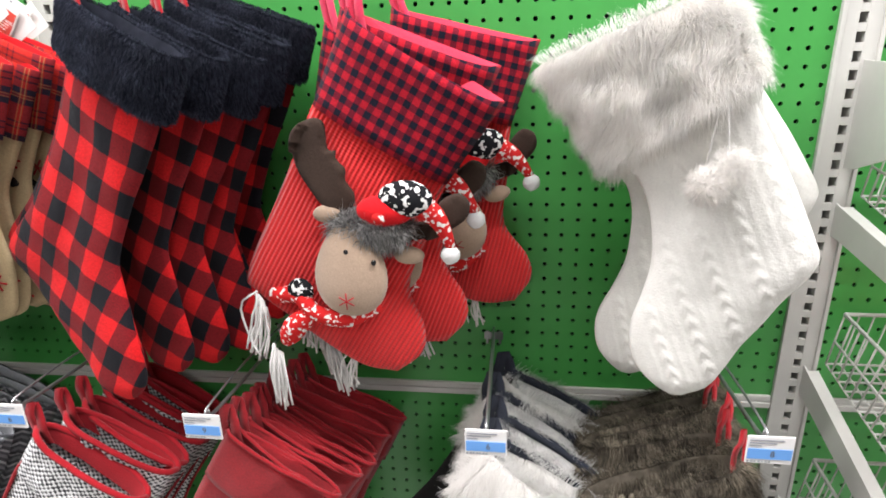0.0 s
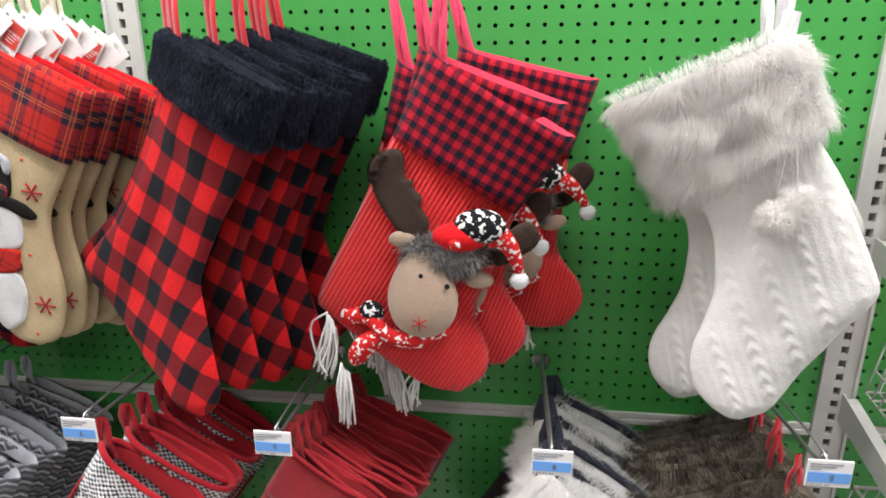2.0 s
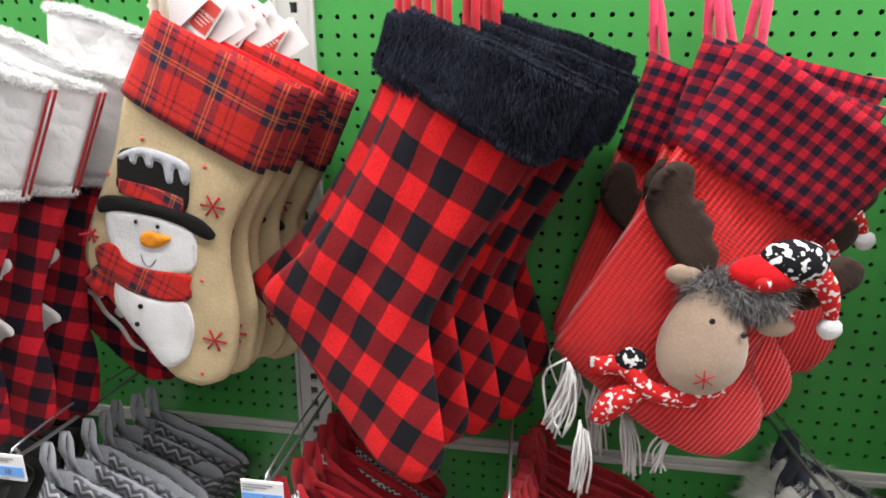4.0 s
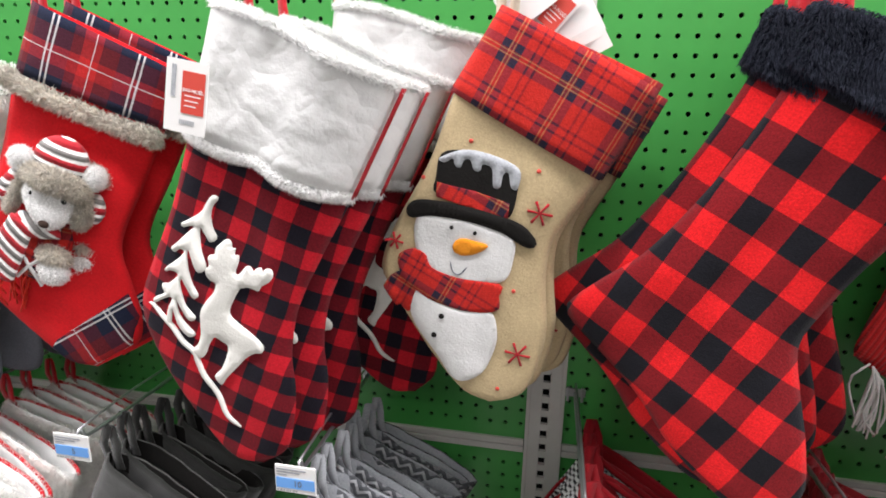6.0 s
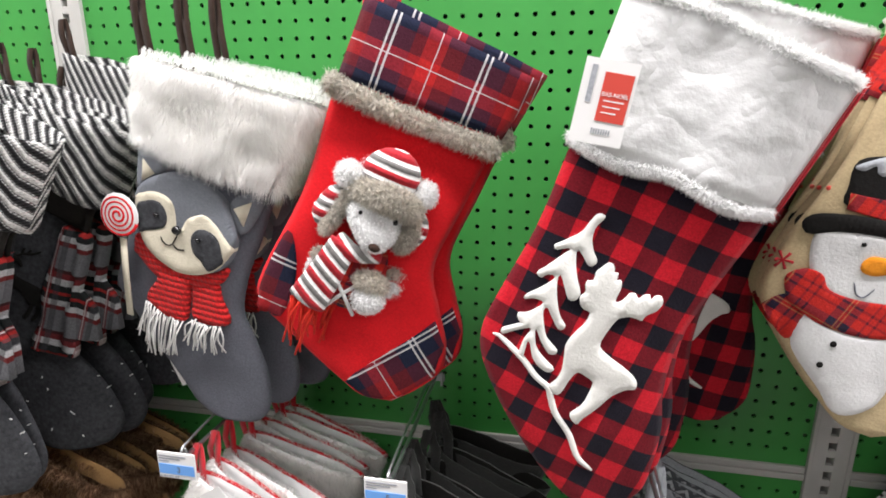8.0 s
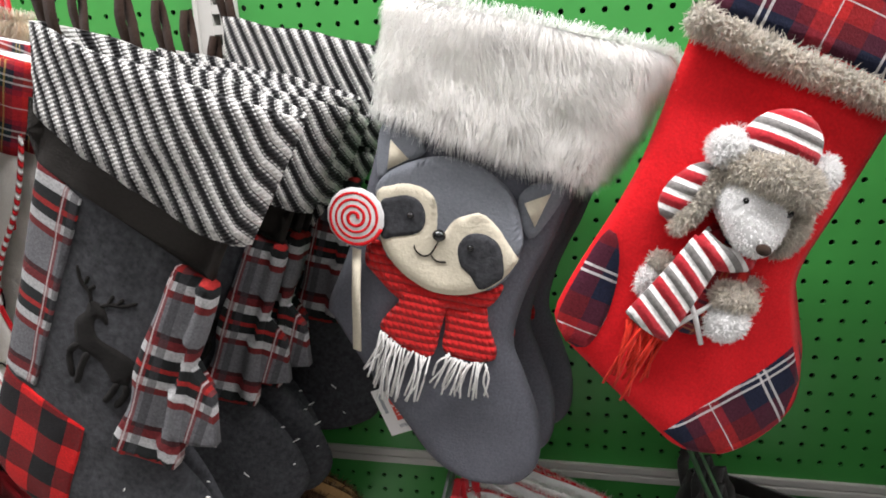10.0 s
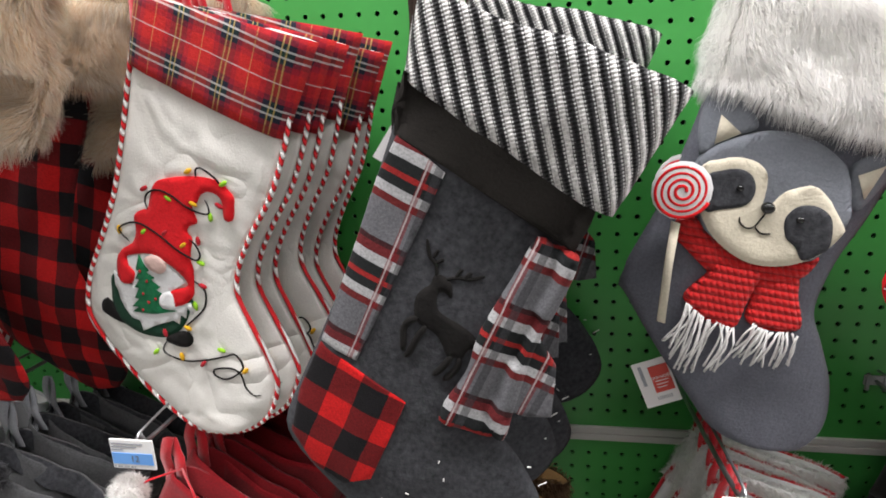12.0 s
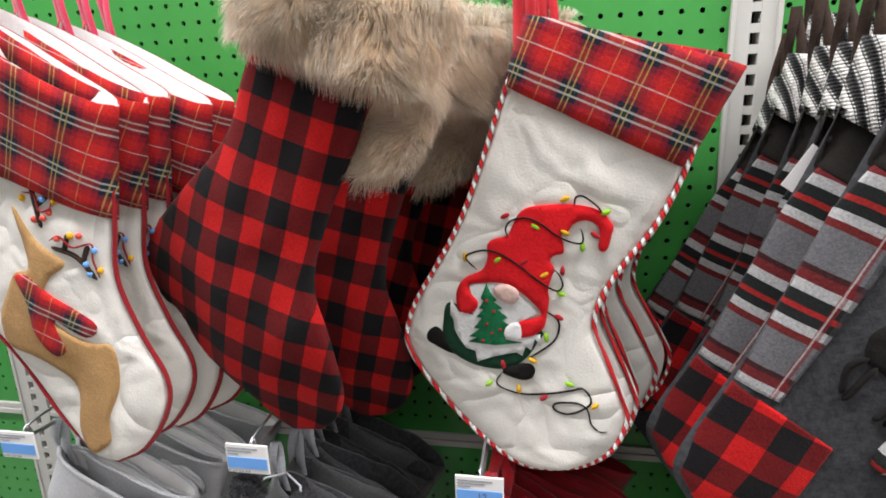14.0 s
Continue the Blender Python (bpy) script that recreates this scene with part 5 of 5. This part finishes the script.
tl_ = smooth_line([(0.188, Y0 - 0.03, -0.166), (0.210, Y0 - 0.028, -0.170), (0.230, Y0 - 0.024, -0.182), (0.246, Y0 - 0.020, -0.196)], 10)
toy.add(tube(tl_, np.linspace(0.016, 0.006, 10), 9), "jacred")
tilt_ball((0.250, Y0 - 0.020, -0.204), 0.0125, 0.0125, 0.0125, "whitefelt", 0.08, 8, 12)
toy.add(tube(smooth_line([(0.205, Y0 - 0.018, -0.312), (0.180, Y0 - 0.030, -0.350), (0.138, Y0 - 0.028, -0.366), (0.106, Y0 - 0.018, -0.360), (0.078, Y0 - 0.010, -0.382)], 16), 0.0115, 9), "jacred")
toy.add(ball((0.107, Y0 - 0.020, -0.352), 0.018, 0.011, 0.018, 8, 12), "jac")
toy.add(tube(smooth_line([(0.136, Y0 - 0.024, -0.368), (0.124, Y0 - 0.018, -0.400), (0.122, Y0 - 0.010, -0.436)], 10), [0.010, 0.012, 0.014, 0.0155, 0.0165, 0.017, 0.016, 0.015, 0.012, 0.008], 9), "jacred")
toy.done("plush_moose", moose, "plush moose head with knit hat and scarf", -0.011, 0.68, (1.0, 1.0), (0, 0), (0.004, 0.014))
fringe("scarf_fringe", moose, "58,-380 70,-388 80,-394", "78,-462 96,-470 112,-460", 16, 0.0016, "yarn", -0.010, 6, 0.008)
fringe("scarf_fringe", moose, "112,-432 120,-440 130,-440", "152,-508 164,-516 176,-506", 15, 0.0016, "yarn", -0.018, 7, 0.004)
fringe("scarf_fringe", moose, "208,-398 216,-402 222,-400", "226,-440 234,-446 244,-440", 8, 0.0014, "yarn", 0.004, 8, 0.004)

# tan reindeer
applique("reindeer_shape", "reindeer", reindeer, "139,-173 174,-196 203,-201 218,-207 204,-232 203,-261 222,-280 266,-286 295,-277 317,-318 319,-365 329,-391 311,-419 287,-400 273,-359 251,-340 205,-335 170,-339 156,-308 157,-278 161,-247 179,-231 163,-205", "tan", 0.0005, 0.002, n=110)
applique("reindeer_scarf", "reindeer", reindeer, "162,-250 184,-239 207,-248 266,-260 264,-279 222,-276 245,-305 234,-319 206,-304 187,-269", "tart_gnome", 0.0026, 0.001)
for ln in ("181,-179 164,-151 155,-136", "168,-159 182,-136", "198,-194 228,-192 254,-209", "213,-193 213,-170", "236,-195 236,-174"):
    stroke("antler", "reindeer", reindeer, ln, 0.0028, "brown")
for k, p in enumerate(pts("149,-158 186,-157 239,-196 216,-171 170,-174 246,-205")):
    dot("light_bulb", "reindeer", reindeer, p, 0.004, ("bulb_y", "redcard", "blue")[k % 3], 0.8)

for ln in ("150,-150 166,-146 176,-160 188,-150 184,-136", "196,-186 206,-176 222,-182 240,-170 246,-186 258,-204"):
    stroke("light_string", "reindeer", reindeer, ln, 0.0009, "wine", lift=0.003)
for k, p in enumerate(pts("160,-138 176,-146 190,-142 204,-180 226,-166 244,-176 256,-196 182,-166")):
    dot("light_bulb", "reindeer", reindeer, p, 0.0036, ("redcard", "blue", "bulb_y", "redcard")[k % 4], 0.8, off=0.002)

# charcoal fleece: black band, tartan strips, check heel, printed deer
applique("black_band", "striped", striped, "14,-58 110,-70 205,-82 206,-110 205,-137 110,-122 24,-110 18,-85", "darkband", 0.0012, 0.0015, False)
applique("tartan_strip", "striped", striped, "27,-108 52,-113 78,-120 76,-180 74,-246 71,-318 52,-320 31,-318 28,-229 23,-150", "tart_grey", 0.0006, 0.002, False)
applique("tartan_strip", "striped", striped, "172,-138 190,-140 210,-138 214,-180 213,-230 222,-290 226,-328 195,-334 163,-332 168,-280 163,-240 168,-180", "tart_grey", 0.003, 0.006, True, puff=0.003)
applique("heel_patch", "striped", striped, "31,-321 80,-328 130,-336 131,-385 131,-433 108,-456 70,-452 37,-426 29,-379", "check_b", 0.0006, 0.0012, False)
applique("deer_print", "striped", striped, "105,-208 110,-204 120,-206 126,-214 127,-220 119,-217 115,-222 120,-234 130,-238 146,-240 162,-246 165,-255 161,-260 159,-272 155,-271 146,-273 138,-265 129,-258 119,-255 110,-254 103,-248 98,-234 100,-224 105,-216", "black", 0.0006, 0.0008)
for ln in ("107,-249 100,-259 100,-268 104,-278 107,-287", "117,-253 114,-269 113,-284 111,-292", "150,-271 147,-284 142,-297", "157,-270 159,-281 153,-298"):
    stroke("leg_print", "striped", striped, ln, 0.0034, "black")
for ln in ("108,-209 103,-198 94,-192 86,-179", "98,-192 99,-184", "102,-196 107,-190", "115,-207 125,-200 136,-197 146,-190", "130,-199 134,-191", "123,-201 125,-191"):
    stroke("antler_print", "striped", striped, ln, 0.0018, "black")
applique("scarf_flap", "striped", striped, "196,-214 206,-216 238,-238 256,-284 236,-294 212,-298 200,-268", "tart_grey", 0.004, 0.003, False)
for fx, fz, ax, az in ((263, -345, 2, 1), (184, -381, 0, 2), (282, -356, 3, 4), (196, -397, 1, -2), (288, -393, 1, 1), (240, -420, 4, -2), (150, -452, 1, 1), (215, -462, 0, 3), (262, -455, 2, -1), (170, -430, 2, 0)):
    stroke("snow_stitch", "striped", striped, "%d,%d %d,%d" % (fx - ax, fz - az, fx + ax, fz + az), 0.0005, "yarn", lift=0.0003)
# small paper labels at the cuffs
for th_, x_, z_, tn_ in ((gnome, 0.165, -0.10, 15),):
    card_tag(th_, x_, 0.020, z_, 0.026, 0.042, tn_, False)
# white stocking's two fur pompoms on a cord
for p, k in ((0.136, 0), (0.160, 1)):
    v, f = ball((p, -0.036 + 0.006 * k, -0.192 + 0.008 * k), 0.018, 0.014, 0.016, 9, 14, 0.1)
    pv, pf = pile(v, f, 3000, 0.012, (0, 0, -0.3), 0.0003, 20 + k, 0.6)
    v2, f2 = merge([(v, f), (pv, pf)])
    link("pompom", v2, f2, "greyfur", white)
    v, f = tube([(0.176 + 0.006 * k, -0.026, -0.112), (p, -0.036, -0.182)], 0.0011, 5)
    link("cord", v, f, "yarn", white)
rack(moose, "red ribbed stocking with a gingham cuff and plush moose", "moose stockings", (0.539, -0.209, 1.669), 1.7, -31.5, 1, -0.06, seed=2)
copy_thing(moose, pose(0.516, -0.142, 1.674, 0, 21, 2))
copy_thing(moose, pose(0.474, -0.080, 1.662, 0, 20, 0))
copy_thing(moose, pose(0.560, -0.040, 1.682, 0, 14, 0))
rack(navy, "red and black buffalo-check stocking with a navy plush cuff", "navy-cuffed stockings", (0.21, -0.235, 1.692), -20.3, -27.5, 1, -0.07, seed=3)
navy.matrix_world = pose(0.21, -0.222, 1.692, -5.8, 27.5, -20.3)
for dx, dy, dz, tip, lean, yaw in ((-0.026, 0.030, 0.002, -5, 28.4, -19), (0.012, 0.070, -0.004, -4, 27, -20), (0.040, 0.095, -0.006, -3, 26.5, -15), (0.062, 0.122, 0.002, -2, 24, -17), (0.040, 0.148, 0.014, 0, 25, -10), (0.062, 0.172, 0.022, 0, 22, -8)):
    copy_thing(navy, pose(0.21 + dx, -0.222 + dy, 1.692 + dz, tip, lean, yaw))
card_tag(navy, 0.004, 0.020, -0.055, 0.026, 0.042, 20, False)
rack(snow, "beige stocking with a snowman applique and tartan cuff", "snowman stockings", (-0.077, -0.222, 1.695), 0, -28.1, 6, -0.07, (0.004, 1.0, 1.5), seed=4)
rack(deer, "buffalo-check stocking with white deer applique and sherpa cuff", "deer stockings", (-0.372, -0.275, 1.695), 0, -21.3, 3, -0.17, (0.005, 1.5, 3.0), seed=5, drift=0.014)
copy_thing(deer, pose(-0.302, -0.098, 1.716, 0, 12, 0))
rack(sheep, "red felt stocking with a plush lamb and tartan cuff", "lamb stockings", (-0.630, -0.236, 1.704), 10.8, -22.8, 2, -0.185, seed=6)
hung = rack(raccoon, "slate grey stocking with a raccoon face and white fur cuff", "raccoon stockings", (-0.912, -0.226, 1.651), -2.0, -17.2, 3, -0.10, (0.003, 1.0, 2.0), seed=7, drift=0.016)
card_tag(hung[0], 0.085, -0.016, -0.415, 0.040, 0.058, -40)
hung = rack(striped, "charcoal fleece stocking with a striped boucle cuff", "charcoal stockings", (-1.179, -0.315, 1.633), 0, -24.9, 5, -0.09, (0.006, 2.0, 5.0), seed=8, drift=-0.004)
copy_thing(striped, pose(-1.160, -0.055, 1.668, 0, 17, 0))
copy_thing(striped, pose(-1.188, -0.050, 1.602, 0, 30, 0))
card_tag(hung[1], 0.010, -0.040, -0.120, 0.026, 0.044, 12, False)
rack(gnome, "cream stocking with an embroidered gnome and tartan cuff", "gnome stockings", (-1.483, -0.237, 1.662), -8, -23.8, 6, -0.06, (0.004, 1.0, 1.5), seed=9, drift=0.006)
v, f, _ = cuff_mesh(mm("168,-40 222,-34 206,-120 160,-146"), 0.012, 33, big=0.006)
pv, pf = pile(v, f, 7000, 0.022, (-0.25, 0, -0.75), 0.0004, 34)
v2, f2 = merge([(v, f), (pv, pf)])
link("cuff_flap", [(q[0], q[1] + 0.016, q[2]) for q in v2], f2, "beigefur", furcheck)
rack(furcheck, "red and black check stocking with a beige fur cuff", "beige-cuffed stockings", (-1.75, -0.285, 1.702), 0, -19.4, 1, -0.09, seed=10)
copy_thing(furcheck, pose(-1.722, -0.185, 1.672, 0, 15, 4))
copy_thing(furcheck, pose(-1.690, -0.105, 1.690, 0, 18, -3))
copy_thing(furcheck, pose(-1.735, -0.075, 1.690, 0, 16, 2))
copy_thing(furcheck, pose(-1.640, -0.060, 1.686, 0, 14, 0))
rack(reindeer, "cream stocking with a tan reindeer and tartan cuff", "reindeer stockings", (-2.076, -0.300, 1.706), 0, -26.3, 6, -0.07, seed=11)
for hx, ln in ((0.54, 0.23), (0.215, 0.26), (-0.075, 0.24), (-0.37, 0.28), (-0.63, 0.24), (-0.905, 0.22), (-1.175, 0.33), (-1.48, 0.25), (-1.745, 0.29), (-2.07, 0.31)):
    upper_hook(hx, ln)


# ---- lower row: stockings whose open tops are seen from above ----
def low_stack(x, body, cuff, lining, loop, count, label, ang=-30.0, fur=None, z=1.11, first=-0.25, back=-0.05, flip=False, seed=0, gape=0.006, th=0.010, size=1.0, yaw=0.0, edge=None, rim=None, wide=0.014, big=0.006, cuff_big=0.004):
    s = size * (-1 if flip else 1)
    q = lambda t: " ".join("%.0f,%.0f" % (float(p.split(",")[0]) * s, float(p.split(",")[1]) * size) for p in t.split())
    corner = "0,0 190,4 188,-95 4,-92"
    left = "6,-96 12,-190 8,-300 20,-345 90,-390 180,-425 215,-420"
    right = "184,-96 182,-180 192,-250 232,-310 246,-370 215,-420"
    if flip:
        c = q(corner).split()
        t = stocking("low%d" % seed, " ".join((c[1], c[0], c[3], c[2])), q(right), q(left), body, cuff, lining, loop, ang, th, fur, (-0.008, -0.004), 0.05, seed, 14, 30, big, None, gape, 0.006, edge, rim, wide, cuff_big)
    else:
        t = stocking("low%d" % seed, q(corner), q(left), q(right), body, cuff, lining, loop, ang, th, fur, (0.008, -0.004), 0.05, seed, 14, 30, big, None, gape, 0.006, edge, rim, wide, cuff_big)
    rack(t, label, label.split(" stocking")[0] + " stockings", (x, first, z), yaw, ang, count, back, (0.006, 3.0, 4.0), seed)
    return t



def pom_hang(thing, mat, r, places):
    """Two fur balls at the top of a stocking that hangs at the front of its hook."""
    for k, (x, z) in enumerate(places):
        v, f = ball((x, -0.046, z), r, r * 0.9, r, 8, 12, 0.1)
        pv, pf = pile(v, f, 2600, 0.009, (0, 0, -0.3), 0.0004, 60 + k, 0.5)
        v2, f2 = merge([(v, f), (pv, pf)])
        link("pompom", v2, f2, mat, thing)
        v, f = tube([(0.014, -0.004, 0.012), (x * 0.6 + 0.005, -0.036, z + 0.02), (x, -0.046, z)], 0.0014, 5)
        link("cord", v, f, "greytri" if mat == "charfur" else "redribbon", thing)


low_stack(1.035, "brownfur", "brownfur", "brownfur", "redribbon", 5, "brown long-pile fur stocking on a lower hook", 22, (34000, 0.026, 0.9, 0.0003), flip=True, seed=41, size=1.15, th=0.016, wide=0.007)
low_stack(0.705, "black", "whitefur", "lining", "navycloth", 4, "white fur-cuffed stocking with dark navy straps", -36, rim=("navycloth", 0.0085, (1,)), wide=0.018, fur=(26000, 0.026, 0.5, 0.0004), seed=42, th=0.016, gape=0.010)
low_stack(0.331, "wine", "wine", "wine", "wine", 11, "dark red velvet stocking on a lower hook", -34, seed=43, rim=("wine", 0.003), th=0.006, gape=0.003, big=0.012, cuff_big=0.010)
low_stack(0.045, "tweed", "tweed", "satinred", "satinred", 6, "grey tweed stocking with red piping and loop", -38, seed=44, edge="satinred", rim=("satinred", 0.0046), first=-0.27, gape=0.009, wide=0.014, cuff_big=0.009)
low_stack(-0.293, "chevron", "chevron", "greytri", "greytri", 7, "grey patterned fleece stocking on a lower hook", -30, seed=45, big=0.010, cuff_big=0.008, wide=0.011)
low_stack(-0.603, "blackvelvet", "blackvelvet", "black", "blackvelvet", 7, "black velvet stocking on a lower hook", -30, seed=46, big=0.012, cuff_big=0.010)
t = low_stack(-0.875, "plushwhite", "whitefur", "plushwhite", "redribbon", 7, "white plush stocking with red piping", -28, (16000, 0.010, 0.4, 0.0005, "plushwhite"), seed=47, edge="redribbon", rim=("redribbon", 0.0030, (1,)), z=1.12, first=-0.27, th=0.008, gape=0.0, cuff_big=0.009, wide=0.009)
card_tag(t, 0.056, -0.030, 0.004, 0.052, 0.034, 28, False)
low_stack(-1.225, "tan", "rustfur", "tan", "redribbon", 6, "rust brown fur-cuffed stocking with red loops", -28, (14000, 0.015, 0.5, 0.0005), z=1.09, seed=48, wide=0.012)
t = low_stack(-1.521, "wine", "wine", "wine", "redribbon", 6, "red velvet stocking with white pompoms", -30, seed=49, z=1.12, big=0.012, cuff_big=0.010)
pom_hang(t, "whitefur", 0.018, ((-0.020, -0.012), (0.070, 0.002)))
t = low_stack(-1.788, "greyvelvet", "greyvelvet", "char", "greytri", 6, "dark grey velvet stocking with charcoal pompoms", -30, seed=50, z=1.138, big=0.016, cuff_big=0.014, th=0.014, wide=0.011)
pom_hang(t, "charfur", 0.019, ((-0.012, 0.0), (0.056, 0.016)))
t = low_stack(-2.1, "paleplush", "paleplush", "lining", "greytri", 7, "pale grey fleece stocking on a lower hook", -30, seed=51, z=1.148, big=0.010, cuff_big=0.008, rim=("paleplush", 0.003))
card_tag(t, 0.10, -0.028, -0.05, 0.047, 0.073, 15)


# ---- neighbouring bay: brackets and wire baskets ----
def bracket(x, z, depth, drop, tip=0.0):
    v = []
    for dx in (-0.0015, 0.0015):
        v += [(dx, 0.004, 0.0), (dx, 0.004, -drop), (dx, -0.03, -drop + 0.005), (dx, -depth, -0.03), (dx, -depth, 0.0)]
    f = [(4, 3, 2, 1, 0), (5, 6, 7, 8, 9)] + [(k, (k + 1) % 5, 5 + (k + 1) % 5, 5 + k) for k in range(5)]
    thing = new("shelf_bracket")
    thing.matrix_world = pose(x, -0.008, z, tip, 0, 0)
    link("arm", v, f, "white_metal", thing, smooth=False)
    boxes("flange", [(0.0016, -depth, -0.004, 0.018, -0.005, -0.0015)], "white_metal", thing, bevel=0.0006)
    return tagged(thing, "white metal shelf bracket hooked into the upright", "bracket", "brackets")


def basket(x0, x1, z, depth=0.32, high=0.13):
    thing = new("wire_basket")
    thing.matrix_world = pose(0, -0.03, z, 13, 0, 0)
    long, cross = [], []
    r = 0.0018
    for y in np.linspace(0, -depth, 17):
        long.append(tube([(x0, y, 0), (x1, y, 0)], r, 5))
    n = int((x1 - x0) / 0.020)
    for x in np.linspace(x0, x1, n):
        cross.append(tube([(x, 0, high * 0.75), (x, 0, 0), (x, -depth, 0), (x, -depth - 0.03, high)], r * 0.8, 5))
    side = []
    for y in np.linspace(0, -depth, 18):
        hz = high * (0.75 + 0.25 * -y / depth)
        side.append(tube([(x0, y, 0), (x0, y - 0.03 * (-y / depth), hz)], r * 0.8, 5))
    rim = [tube([(x0, 0, high * 0.75), (x0, -depth - 0.03, high), (x1, -depth - 0.03, high)], 0.003, 6), tube([(x0, 0, high * 0.75), (x1, 0, high * 0.75)], 0.003, 6), tube([(x0, 0, high * 0.35), (x0, -depth - 0.015, high * 0.5)], r, 5)]
    for name, ps in (("long_wire", long), ("cross_wire", cross), ("side_wire", side), ("rim_wire", rim)):
        for v, f in ps:
            link(name, v, f, "white_metal", thing)
    return tagged(thing, "white wire basket resting on shelf brackets", "basket", "wire baskets")


bracket(1.212, 1.595, 0.30, 0.15, 4)
bracket(1.212, 1.392, 0.36, 0.05, 12)
bracket(1.212, 1.120, 0.36, 0.05, 20)
bracket(1.212, 0.86, 0.36, 0.05, 20)
for bz in (1.41, 1.14, 0.88):
    basket(1.228, 2.36, bz)
boxes_ = boxes("carton", [(1.30, -0.25, 1.145, 1.42, -0.08, 1.20)], "redcard", bevel=0.003)
tagged(boxes_, "small red box in a white wire basket", "box")
